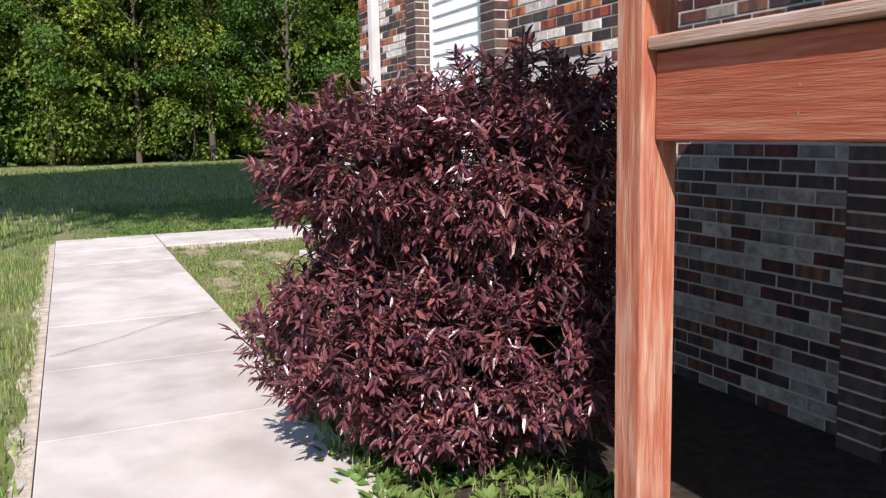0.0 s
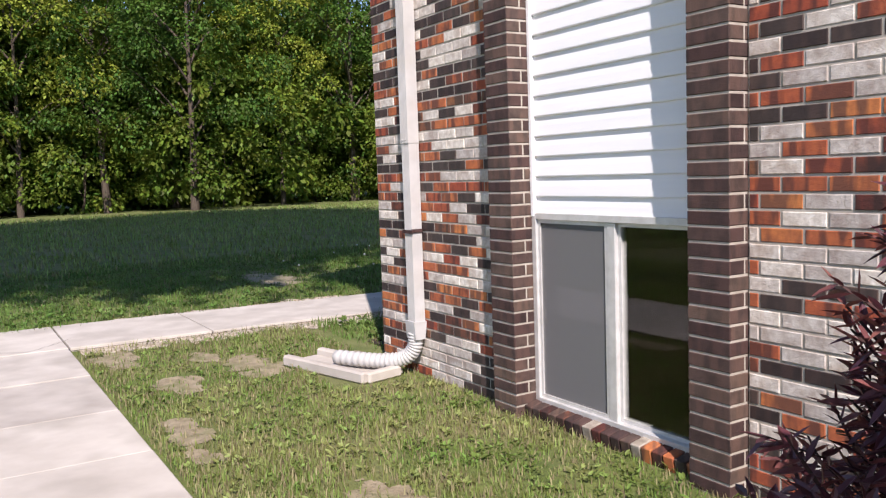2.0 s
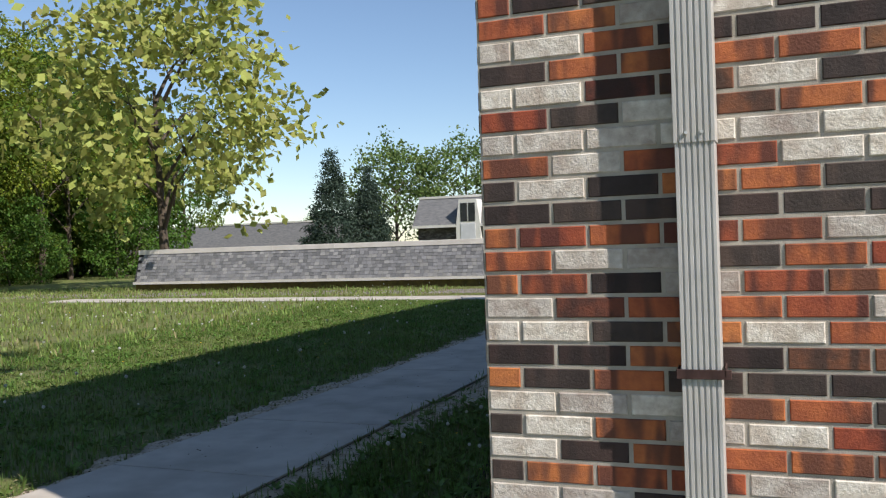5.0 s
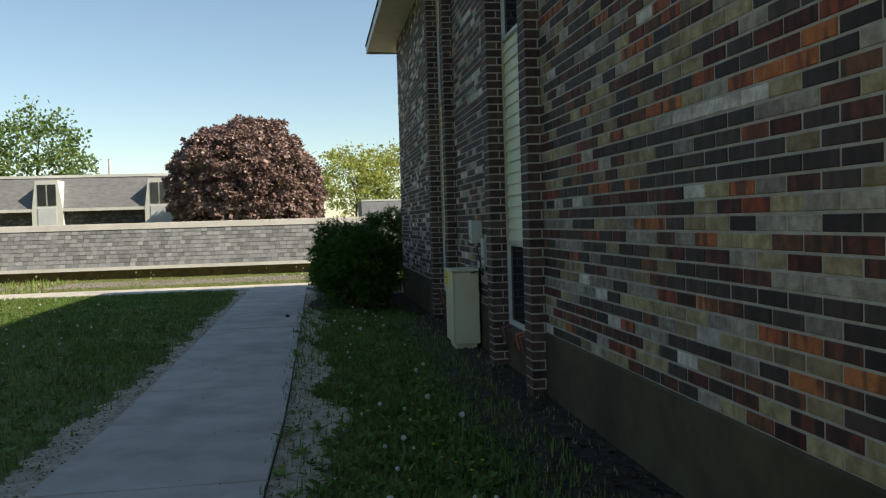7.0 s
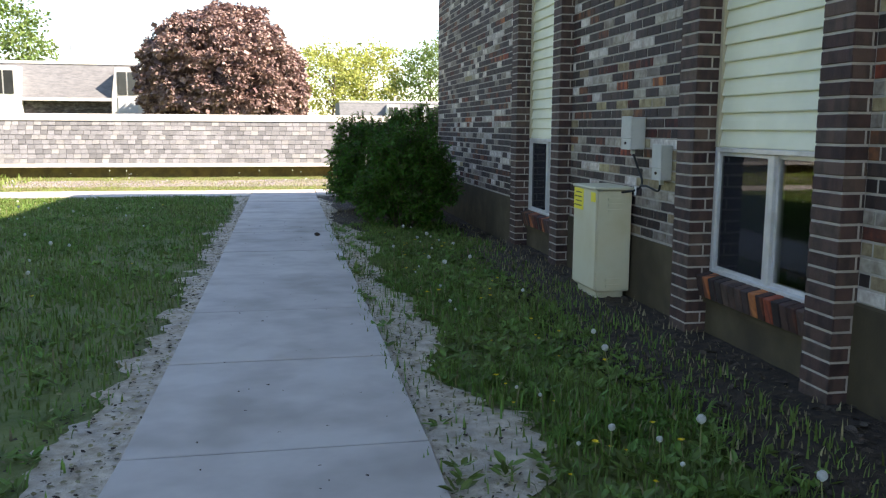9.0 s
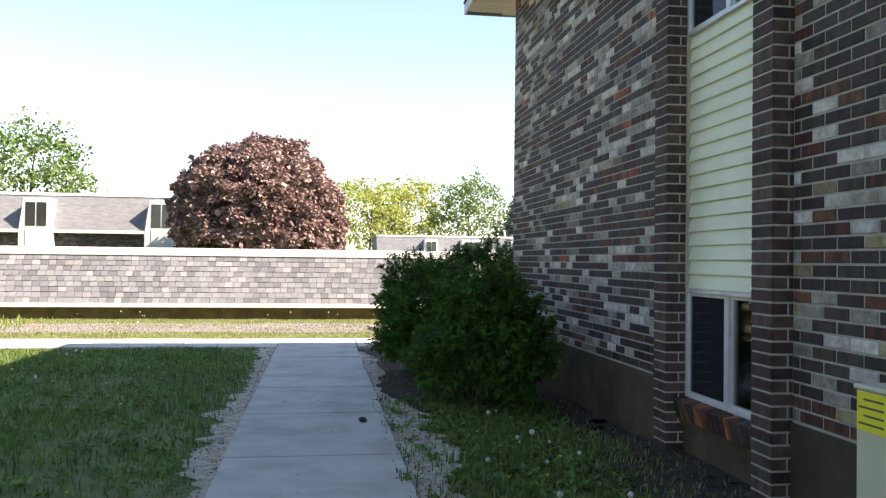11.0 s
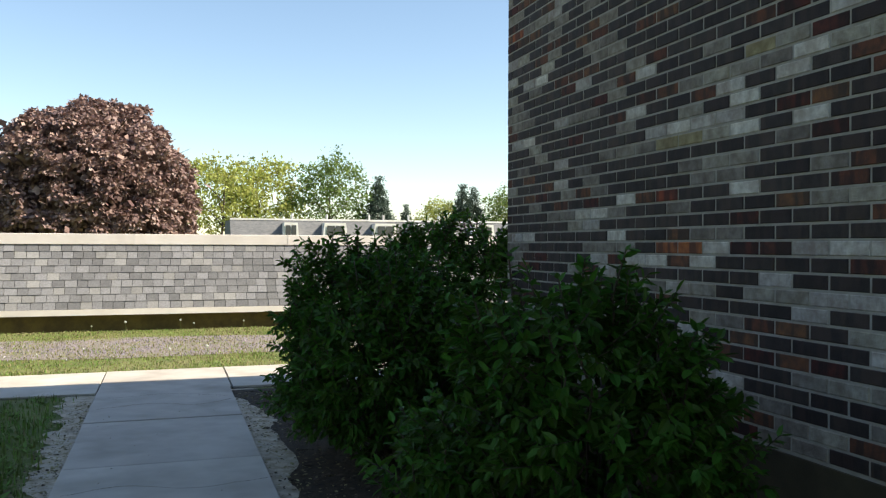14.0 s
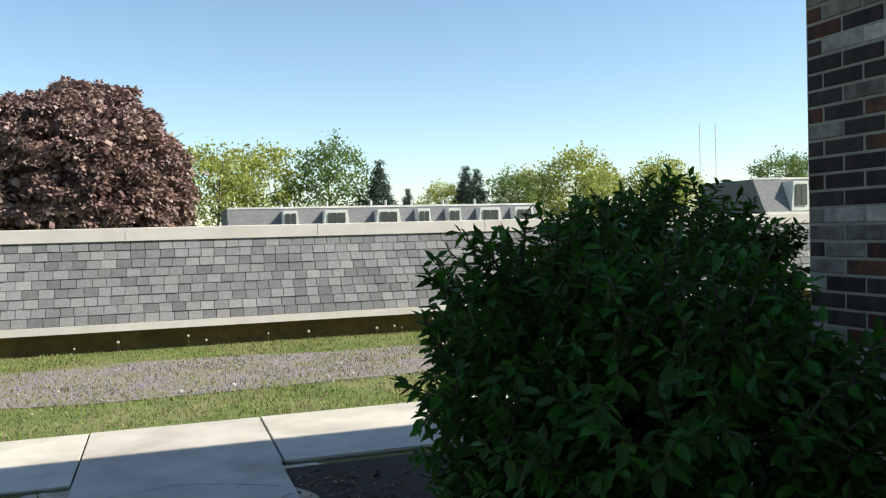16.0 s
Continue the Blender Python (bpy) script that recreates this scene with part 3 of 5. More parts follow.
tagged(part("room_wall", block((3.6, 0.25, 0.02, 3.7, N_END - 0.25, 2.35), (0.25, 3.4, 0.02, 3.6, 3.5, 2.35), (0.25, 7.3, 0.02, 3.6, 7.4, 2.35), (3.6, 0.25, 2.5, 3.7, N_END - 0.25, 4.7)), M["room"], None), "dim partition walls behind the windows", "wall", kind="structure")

BASE_W = 8 * COURSE
# west mixes lean on pale bricks already darkened for shade
brick_face(wall_west, WEST, 0.0, lay(0.0, 4.75, BASE_W, TOP - 0.02, seed=3, share=(0.33, 0.09, 0.02, 0.25, 0.13, 0.18)), pick=(0.0, 2.2, 1.0, 2.9), seed=4)
brick_face(wall_west, WEST, 0.0, lay(6.30, 8.50, BASE_W, TOP - 0.02, seed=5, share=(0.45, 0.02, 0.09, 0.17, 0.20, 0.07)), seed=6)
brick_face(wall_west, WEST, 0.0, lay(10.07, N_END, BASE_W, TOP - 0.02, stagger=0.03, seed=7, share=(0.46, 0.01, 0.15, 0.15, 0.22, 0.01)), seed=8)
brick_face(wall_south, SOUTH, 0.0, lay(-1.63, 0.0, 0.0, TOP - 0.02, seed=9), pick=(-1.63, 0.0, 0.0, 2.5), seed=10)
# under the porch, shade is put into the brick colours: darker and less orange
PORCH_SHADE = {"brick_orange": "brick_maroon", "brick_pale": "brick_wash"}
brick_face(wall_south, SOUTH, 0.0, [(u, z, w, PORCH_SHADE.get(k, k) if u < -4.7 else k) for u, z, w, k in lay(-6.40, -3.35, 0.0, TOP - 0.02, stagger=0.05, seed=11)], seed=12)
brick_face(wall_north, NORTH, N_END, lay(0.0, 3.0, 0.0, TOP - 0.02, seed=13), seed=14)
tagged(part("foundation", prism([(-0.012, 0.0), (-0.012, BASE_W - 0.012), (0.0, BASE_W), (0.1, BASE_W), (0.1, 0.0)], 0.002, 4.75, axis="y"), M["plinth"], None), "brown painted concrete foundation under the bricks", "foundation", kind="structure")
for y0, y1 in ((6.30, 8.50), (10.07, N_END), *W_BAYS):
    d = 0.02 if (y0, y1) in W_BAYS else -0.012
    tagged(part("foundation", prism([(d, 0.0), (d, 0.30 if d > 0 else BASE_W - 0.012), (0.1, 0.30 if d > 0 else BASE_W), (0.1, 0.0)], y0, y1, axis="y"), M["plinth"], None), "brown painted concrete foundation under the bricks", "foundation", kind="structure")


def pilaster(name, turn, u0, u1, seed, depth_in=0.06, z_from=0.0, inner=1):
    """A pier of dark brown bricks, proud of the wall: its face and both returns."""
    root = tagged(new(name), "narrow pier of dark brown bricks with pale joints", "pilaster", kind="structure")
    core = block((u0 + 0.0045, -depth_in, 0.0, u1 - 0.0045, PIL - 0.0045, TOP))
    bmesh.ops.transform(core, matrix=turn, verts=core.verts)
    part("mortar_core", core, M["mortar"], root)
    n = int((TOP - 0.02) / COURSE)
    r = random.Random(seed)
    me = mesh_of("brick", brick_verts(u1 - u0 - 0.001, COURSE - 0.0115), BRICK_FACES, M["brick_brown"])
    D = PIL + depth_in
    deep = mesh_of("brick", brick_verts(D - 0.001, COURSE - 0.0115), BRICK_FACES, M["brick_brown"])
    two = mesh_of("brick", brick_verts(D * 0.56 - 0.0115, COURSE - 0.0115), BRICK_FACES, M["brick_brown"])
    one = mesh_of("brick", brick_verts(D * 0.44 - 0.0115, COURSE - 0.0115), BRICK_FACES, M["brick_brown"])
    for i in range(n):
        z = (i + 0.5) * COURSE
        put("brick", me, root, at=turn @ pose((u0 + u1) / 2, PIL - 0.0045, z, r.uniform(-0.3, 0.3)))
        for s, u in ((1, u1), (-1, u0)):
            side = Matrix.Translation((u - s * 0.0045, 0, z)) @ pose(0, 0, 0, 0, 0, -90 * s)
            if i % 2:
                put("brick", deep, root, at=turn @ side @ Matrix.Translation((-s * (PIL - depth_in) / 2 * 1.0, 0, 0)))
            else:
                put("brick", two, root, at=turn @ side @ Matrix.Translation((-s * (PIL - D * 0.28), 0, 0)))
                put("brick", one, root, at=turn @ side @ Matrix.Translation((-s * (-depth_in + D * 0.22), 0, 0)))
    return root


pilaster("pilaster_south", SOUTH, -S_BAY[0], -1.625, 31)
pilaster("pilaster_south", SOUTH, -3.345, -S_BAY[1], 32)
pilaster("pilaster_south", SOUTH, -6.62, -6.40, 33)
for k, (u0, u1) in enumerate(((4.75, 4.96), (6.09, 6.30), (8.52, 8.73), (9.86, 10.07))):
    pilaster("pilaster_west", WEST, u0, u1, 34 + k)


# ---- window bays: local u along the wall, out positive, z up ----
def turned(bm, turn):
    bmesh.ops.transform(bm, matrix=turn, verts=bm.verts)
    return bm


def siding(name, turn, u0, u1, z0, z1, lap, colour, label, back=-0.062):
    root = tagged(new(name), label, "siding", kind="structure")
    part("backing", turned(block((u0, back - 0.15, z0, u1, back, z1)), turn), M["room"], root)
    n = int(round((z1 - z0) / lap))
    lap = (z1 - z0) / n
    prof = [(back, 0.0), (back + 0.021, 0.002), (back + 0.023, 0.008), (back + 0.016, lap * 0.55), (back + 0.006, lap + 0.004), (back, lap + 0.004)]
    bm = prism(prof, u0, u1)
    me = bpy.data.meshes.new("slat")
    bmesh.ops.transform(bm, matrix=turn, verts=bm.verts)
    bmesh.ops.recalc_face_normals(bm, faces=bm.faces)
    bm.to_mesh(me)
    bm.free()
    me.materials.append(colour)
    for i in range(n):
        put("slat", me, root, at=Matrix.Translation((0, 0, z0 + i * lap)))
    for a, b in ((u0, u0 + 0.028), (u1 - 0.028, u1)):
        part("corner_trim", turned(block((a, back, z0, b, back + 0.036, z1), bevel=0.003), turn), colour if colour is M["siding_white"] else M["tan_trim"], root)
    return root


def window(name, turn, u0, u1, z0, z1, screen_first, label, back=-0.06, blinds=True, frame_mat="alu", mesh="screen", t=0.038, bar=0.03):
    root = tagged(new(name), label, "window", kind="structure")
    fm = M[frame_mat]
    part("window_frame", turned(block((u0, back - 0.05, z0, u0 + t, back + 0.03, z1), (u1 - t, back - 0.05, z0, u1, back + 0.03, z1),
                                      (u0 + t, back - 0.05, z1 - t, u1 - t, back + 0.03, z1), (u0 + t, back - 0.05, z0, u1 - t, back + 0.035, z0 + t), bevel=0.003), turn), fm, root)
    mid = (u0 + u1) / 2
    part("mullion", turned(block((mid - bar, back - 0.03, z0 + t, mid + bar, back + 0.02, z1 - t), bevel=0.004), turn), fm, root)
    for k, (a, b) in enumerate(((u0 + t, mid - bar), (mid + bar, u1 - t))):
        scr = (k == 0) == screen_first
        off = back + (0.004 if scr else -0.014)
        part("sash", turned(block((a, off - 0.012, z0 + t, a + 0.02, off + 0.012, z1 - t), (b - 0.02, off - 0.012, z0 + t, b, off + 0.012, z1 - t),
                                  (a + 0.02, off - 0.012, z1 - t - 0.02, b - 0.02, off + 0.012, z1 - t), (a + 0.02, off - 0.012, z0 + t, b - 0.02, off + 0.012, z0 + t + 0.02)), turn), fm, root)
        p = part("pane", turned(block((a + 0.018, off - 0.003, z0 + t + 0.018, b - 0.018, off + 0.003, z1 - t - 0.018)), turn), M[mesh if scr else "pane"], root)
        p.visible_shadow = False
    if blinds:
        slat = turned(block((u0 + 0.05, back - 0.112, -0.001, u1 - 0.05, back - 0.088, 0.001)), turn)
        me = bpy.data.meshes.new("blind_slat")
        slat.to_mesh(me)
        slat.free()
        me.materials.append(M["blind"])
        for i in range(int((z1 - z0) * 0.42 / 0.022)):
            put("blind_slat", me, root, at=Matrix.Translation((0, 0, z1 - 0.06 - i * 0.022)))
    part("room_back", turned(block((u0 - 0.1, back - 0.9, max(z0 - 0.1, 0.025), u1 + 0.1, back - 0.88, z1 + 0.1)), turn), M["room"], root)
    return root


def sill(name, turn, u0, u1, z1, kinds, seed, drop=0.105, out=0.06, bed="mortar"):
    """A course of bricks on edge under a window, tilted outward."""
    root = tagged(new(name), "sloped sill of bricks set on edge", "sill", kind="structure")
    part("bed", turned(block((u0, -0.2, z1 - drop - 0.05, u1, 0.0, z1 - 0.03)), turn), M[bed], root)
    r = random.Random(seed)
    n = int((u1 - u0) / COURSE)
    w = (u1 - u0) / n
    shared = {k: block((-w / 2 + 0.004, -0.11, -drop, w / 2 - 0.004, out, 0.0), bevel=0.004) for k in sorted(set(kinds))}
    meshes = {}
    for k, bm in shared.items():
        meshes[k] = bpy.data.meshes.new("brick")
        bm.to_mesh(meshes[k])
        bm.free()
        meshes[k].materials.append(M[k])
    for i in range(n):
        put("brick", meshes[r.choice(kinds)], root, at=turn @ pose(u0 + (i + 0.5) * w, 0, z1, -12 + r.uniform(-1, 1)))
    return root


MIX = ["brick_brown", "brick_brown", "brick_maroon", "brick_orange", "brick_wash"]
su0, su1 = -S_BAY[1], -S_BAY[0]
siding("siding_south", SOUTH, su0, su1, 1.147, 2.92, 0.111, M["siding_white"], "white lapped siding panel above the window")
siding("siding_south", SOUTH, su0, su1, 4.0, TOP - 0.03, 0.112, M["siding_white"], "white lapped siding panel above the window")
window("window_south", SOUTH, su0, su1, 0.075, 1.17, False, "sliding aluminium window with a screen and blinds")
window("window_south", SOUTH, su0, su1, 2.90, 4.0, False, "sliding aluminium window with a screen")
sill("sill_south", SOUTH, su0, su1, 0.085, MIX, 41)
for k, (a, b) in enumerate(W_BAYS):
    siding("siding_west", WEST, a, b, 1.18, 2.90, 0.0955, M["siding_cream"], "cream lapped siding panel between two windows")
    siding("siding_west", WEST, a, b, 3.90, TOP - 0.03, 0.0955, M["siding_cream"], "cream lapped siding panel above a window")
    window("window_west", WEST, a, b, 0.44, 1.18, False, "sliding aluminium window with a shade-darkened screen", mesh="screen_shade", t=0.028, bar=0.02)
    window("window_west", WEST, a, b, 2.90, 3.90, False, "sliding aluminium window with a shade-darkened screen", blinds=False, mesh="screen_shade", t=0.028, bar=0.02)
    sill("sill_west", WEST, a, b, 0.445, ["brick_brown", "brick_brown", "brick_maroon", "brick_dark", "brick_orange"], 43 + k, drop=0.13, bed="plinth")

# ---- eaves and roof ----
EW, EN = -0.5, N_END + 0.85
eaves = tagged(new("eaves"), "white fascia and pale slatted soffit under the roof", "eaves", kind="structure")
part("fascia", block((EW - 0.02, -0.52, TOP - 0.02, EW, EN + 0.02, TOP + 0.14), (EW, -0.52, TOP - 0.02, 14.5, -0.5, TOP + 0.14), (EW, EN, TOP - 0.02, 14.5, EN + 0.02, TOP + 0.14)), M["white_metal"], eaves)
me_s = bpy.data.meshes.new("soffit_slat")
bm = block((EW, 0.004, TOP, -0.002, 0.092, TOP + 0.012), bevel=0.004)
bm.to_mesh(me_s)
bm.free()
me_s.materials.append(M["soffit"])
for i in range(int((EN + 0.5) / 0.096)):
    put("soffit_slat", me_s, eaves, at=Matrix.Translation((0, -0.5 + i * 0.096, 0)))
part("soffit_panel", block((-0.001, -0.5, TOP + 0.002, 14.5, -0.002, TOP + 0.014), (-0.001, N_END + 0.002, TOP + 0.002, 14.5, EN, TOP + 0.014)), M["soffit"], eaves)
roof = tagged(new("roof"), "dark shingled mansard roof", "roof", kind="structure")
bm = bmesh.new()
RH, RS = 1.55, 0.75
lo = [bm.verts.new(p) for p in ((EW - 0.03, -0.53, TOP + 0.13), (14.5, -0.53, TOP + 0.13), (14.5, EN + 0.03, TOP + 0.13), (EW - 0.03, EN + 0.03, TOP + 0.13))]
hi = [bm.verts.new(p) for p in ((EW + RS, -0.53 + RS, TOP + RH), (13.8, -0.53 + RS, TOP + RH), (13.8, EN - RS, TOP + RH), (EW + RS, EN - RS, TOP + RH))]
for i in range(4):
    bm.faces.new((lo[i], lo[(i + 1) % 4], hi[(i + 1) % 4], hi[i]))
bm.faces.new(hi)
bm.faces.new(lo[::-1])
part("roof_body", bm, M["shingle_dark"], roof)
for i in range(9):
    a = i / 9
    x, z = EW - 0.045 + RS * a, TOP + 0.13 + (RH - 0.13) * a
    part("shingle_row", prism([(x, z), (x + 0.10, z + 0.21), (x + 0.115, z + 0.205), (x + 0.02, z)], -0.5 + RS * a, EN - RS * a, axis="y"), M["shingle_dark"], roof)

# ---- things on the south side ----


def downspout():
    root = thing("downspout", (0.61, -0.012, 0.0), "off-white ribbed metal downspout on the brick wall", "downspout")
    w, d = 0.052, 0.075
    ring = [(-w, 0.0)]
    k = 7
    for i in range(k):
        x0 = -w + 2 * w * (i + 0.15) / k
        x1 = -w + 2 * w * (i + 0.5) / k
        x2 = -w + 2 * w * (i + 0.85) / k
        ring += [(x0, -d), (x1 - 0.004, -d - 0.004), (x1 + 0.004, -d - 0.004), (x2, -d)]
    ring += [(w, 0.0)]

    def pipe(z0, z1, s):
        bm = bmesh.new()
        rings = [[bm.verts.new((x * s, y * s, z)) for x, y in ring] for z in (z0, z1)]
        n = len(ring)
        for i in range(n):
            bm.faces.new((rings[0][i], rings[0][(i + 1) % n], rings[1][(i + 1) % n], rings[1][i]))
        bm.faces.new(rings[0][::-1])
        bm.faces.new(rings[1])
        bmesh.ops.recalc_face_normals(bm, faces=bm.faces)
        return bm
    part("lower_pipe", pipe(0.36, 1.66, 1.0), M["white_metal"], root)
    part("upper_pipe", pipe(1.62, TOP - 0.02, 1.06), M["white_metal"], root)
    part("strap", block((-0.06, -0.088, 1.005, 0.075, -0.084, 1.03), (-0.062, -0.088, 1.005, -0.058, 0.0, 1.03), (0.058, -0.088, 1.012, 0.062, 0.0, 1.036), bevel=0.001), M["twig"], root, "dark rusty strap")
    for x in (-0.02, 0.02):
        part("screw", tube([(x, -0.084, 1.645), (x, -0.090, 1.645)], 0.005, 6), M["alu"], root)
    part("adapter", prism([(-0.085, 0.27), (-0.093, 0.37), (-0.093, 0.395), (0.004, 0.395), (0.004, 0.37), (-0.01, 0.27)], -0.064, 0.064), M["white_metal"], root)
    pts = curve_points([(0.0, -0.05, 0.31), (-0.012, -0.055, 0.21), (-0.06, -0.10, 0.135), (-0.16, -0.19, 0.105), (-0.32, -0.30, 0.10), (-0.56, -0.41, 0.095)], 92)
    part("flexible_hose", tube(pts, 0.052, 12, ribs=lambda i: 1.0 + 0.10 * math.sin(i * 1.65)), M["white_metal"], root, "ribbed grey-white flexible drain hose", smooth=True)
    return root


downspout()


def splash_block():
    root = thing("splash_block", pose(0.12, -0.40, 0.0, 0, 0, 14), "weathered concrete splash block under the hose", "splash block")
    part("trough", block((-0.50, -0.13, 0.0, 0.46, 0.13, 0.035), bevel=0.008), M["concrete"], root)
    for y0, y1 in ((-0.19, -0.125), (0.125, 0.19)):
        part("side_wall", block((-0.50, y0, 0.0, 0.44, y1, 0.085), bevel=0.014), M["concrete"], root)
    part("end_wall", block((0.40, -0.15, 0.0, 0.47, 0.15, 0.08), bevel=0.014), M["concrete"], root)


splash_block()


def porch():
    root = thing("porch_frame", (6.92, -1.52, 0.0), "red-stained weathered timber porch frame with rail", "porch")
    p = block((-0.06, -0.06, 0.0, 0.06, 0.06, 2.55), bevel=0.006)
    post = part("post", p, M["wood_red"], root, "red-stained square timber post, faded at the edge")
    part("bolt_cap", tube([(-0.06, 0.01, 1.50), (-0.067, 0.01, 1.50), (-0.071, 0.01, 1.50)], [0.013, 0.013, 0.006], 10), M["cap"], post)
    part("rail_board", block((0.062, -0.02, 1.338, 3.4, 0.02, 1.573), bevel=0.005), M["wood_red_x"], root, "wide red-stained rail board with raised grain")
    part("rail_cap", block((0.062, -0.05, 1.579, 3.4, 0.05, 1.615), bevel=0.006), M["wood_grey"], root, "weathered rail cap")
    for x in (0.55, 1.4, 2.3):
        for z in (1.40, 1.46, 1.53):
            part("nail", tube([(x + 0.02 * (z - 1.4), -0.020, z), (x + 0.02 * (z - 1.4), -0.022, z)], 0.0025, 6), M["shingle"], root)
    part("post", block((3.4, -0.068, 0.0, 3.536, 0.068, 2.55), bevel=0.006), M["wood_red"], root)
    part("deck", block((-0.1, -0.42, 2.55, 4.4, 1.50, 2.75)), M["wood_grey"], root)
    return root


porch()


# ---- plants ----
def shrub(name, at, lobes, shoots, per, leaf_len, leaf_w, leaf_mat, twig_mat, seed, label, low=0.10, lump=0.22, tip=0.2, cane=0.006, stray=0.05):
    """A shrub of rounded lobes (x, y, z, rx, ry, rz): canes rise from its foot to shoots all over the lobes, leaves set round each shoot."""
    g = np.random.default_rng(seed)
    root = thing(name, at, label, "shrub")
    lobes = np.array(lobes)
    size = lobes[:, 3] * lobes[:, 5] + lobes[:, 4] * lobes[:, 5] + lobes[:, 3] * lobes[:, 4]
    own = g.choice(len(lobes), shoots, p=size / size.sum())
    u = unit(g.normal(size=(shoots, 3)))
    mod = np.array([1 + lump * noise.noise(Vector(d * 2.3) + Vector((seed + k * 3.7, 0, 0))) + lump * 0.8 * noise.noise(Vector(d * 5.5) + Vector((0, seed, k * 5.1))) for d, k in zip(u, own)])
    rad = mod * (0.55 + 0.45 * g.random(shoots) ** 0.45) + np.where(g.random(shoots) < stray, 0.14 * g.random(shoots), 0.0)
    ends = lobes[own, :3] + u * lobes[own, 3:] * rad[:, None]
    inside = np.zeros(shoots, bool)
    for k in range(len(lobes)):
        inside |= (own != k) & ((((ends - lobes[k, :3]) / lobes[k, 3:]) ** 2).sum(1) < 0.5)
    keep = ~inside & (ends[:, 2] > low)
    u, ends = u[keep], ends[keep]
    shoots = len(u)
    grow = unit(u + np.array([0, 0, 0.40]) + g.normal(size=(shoots, 3)) * 0.35)
    base = ends - grow * tip
    base[:, 2] = np.maximum(base[:, 2], 0.03)
    # canes
    cv, cf = [], []
    for i in range(shoots):
        foot = Vector((u[i, 0] * 0.14, u[i, 1] * 0.14, 0.0))
        pts = curve_points([foot, Vector(base[i]) * 0.55 + foot * 0.45 + Vector((0, 0, 0.12)), Vector(base[i]), Vector(ends[i])], 7) if i % 20 == 0 else [Vector(base[i]), Vector((base[i] + ends[i]) / 2), Vector(ends[i])]
        for k, p in enumerate(pts):
            r = cane * (1 - k / len(pts)) + 0.0014
            n0 = len(cv)
            for q in range(3):
                cv.append((p.x + r * math.cos(q * 2.094), p.y + r * math.sin(q * 2.094), max(p.z, 0.0)))
            if k:
                for q in range(3):
                    cf.append((n0 - 3 + q, n0 - 3 + (q + 1) % 3, n0 + (q + 1) % 3, n0 + q))
    put("branchwork", mesh_of("branchwork", cv, cf, twig_mat), root)
    # leaves
    n = shoots * per
    k = np.repeat(np.arange(shoots), per)
    s = np.tile(np.linspace(0.02, 1.0, per), shoots)
    pos = base[k] + grow[k] * (s * tip)[:, None]
    around = np.tile(np.arange(per) * 2.4, shoots) + np.repeat(g.random(shoots) * 6.28, per)
    side, up = frames(grow[k], around)
    way = unit(side * (0.95 - 0.45 * s)[:, None] + grow[k] * (0.30 + 0.4 * s)[:, None] + g.normal(size=(n, 3)) * 0.22 - np.array([0, 0, 0.25]))
    ln = leaf_len * (0.6 + 0.55 * g.random(n)) * (1.0 - 0.25 * s)
    me = leaves("foliage", pos, way, ln, ln * leaf_w, g.normal(size=n) * 0.4, leaf_mat, fold=0.45)
    put("foliage", me, root)
    return root


def lobe(l, f, z, rl, rf, rz):
    """A lobe of the purple shrub: l towards the wall, f along it to the west."""
    return (0.407 * l - 0.914 * f, 0.914 * l + 0.407 * f, z, 0.5 * (rl + rf), 0.5 * (rl + rf), rz)


shrub("purple_shrub", (5.76, -1.62, 0.0), [lobe(0.28, 0.0, 1.19, 0.56, 0.58, 0.55), lobe(-0.32, -0.02, 1.26, 0.44, 0.46, 0.33), lobe(-0.33, -0.02, 0.60, 0.50, 0.52, 0.40), lobe(0.27, -0.05, 0.56, 0.56, 0.58, 0.46), lobe(0.0, 0.62, 0.66, 0.64, 0.64, 0.56), lobe(0.06, 0.58, 1.18, 0.54, 0.54, 0.44), lobe(0.0, -0.05, 0.32, 0.44, 0.48, 0.28)],
      3700, 18, 0.072, 0.155, M["leaf_purple"], M["twig"], 3, "large shrub of glossy purple-red leaves by the pavement", tip=0.15, cane=0.0045, stray=0.02)
shrub("green_shrub", (-0.93, 12.0, 0.0), [(0.0, 0.0, 0.82, 0.58, 0.66, 0.54), (-0.12, 0.28, 0.45, 0.62, 0.62, 0.42), (0.18, -0.22, 0.60, 0.48, 0.50, 0.52)], 1000, 18, 0.078, 0.25, M["leaf_shrub"], M["bark"], 5, "dense dark green shrub beside the path and wall", tip=0.2, stray=0.03)
shrub("green_shrub", (-1.02, 14.25, 0.0), [(-0.10, -0.1, 0.72, 0.66, 0.74, 0.60), (-0.22, 0.45, 1.0, 0.56, 0.55, 0.50), (-0.22, 0.25, 0.45, 0.64, 0.70, 0.40), (0.12, 0.15, 0.85, 0.45, 0.6, 0.55)], 1500, 18, 0.078, 0.25, M["leaf_shrub"], M["bark"], 6, "wide dark green shrub crowding the path", tip=0.2, stray=0.03)
shrub("green_shrub", (-0.12, 15.80, 0.0), [(0.0, 0.0, 1.12, 0.82, 0.70, 0.60), (-0.35, -0.15, 0.85, 0.6, 0.6, 0.55), (0.35, 0.2, 0.95, 0.6, 0.6, 0.6)], 1100, 18, 0.078, 0.25, M["leaf_shrub"], M["bark"], 7, "taller dark green shrub at the building's corner", tip=0.2, low=0.25, stray=0.0, lump=0.12)
bpy.context.view_layer.update()


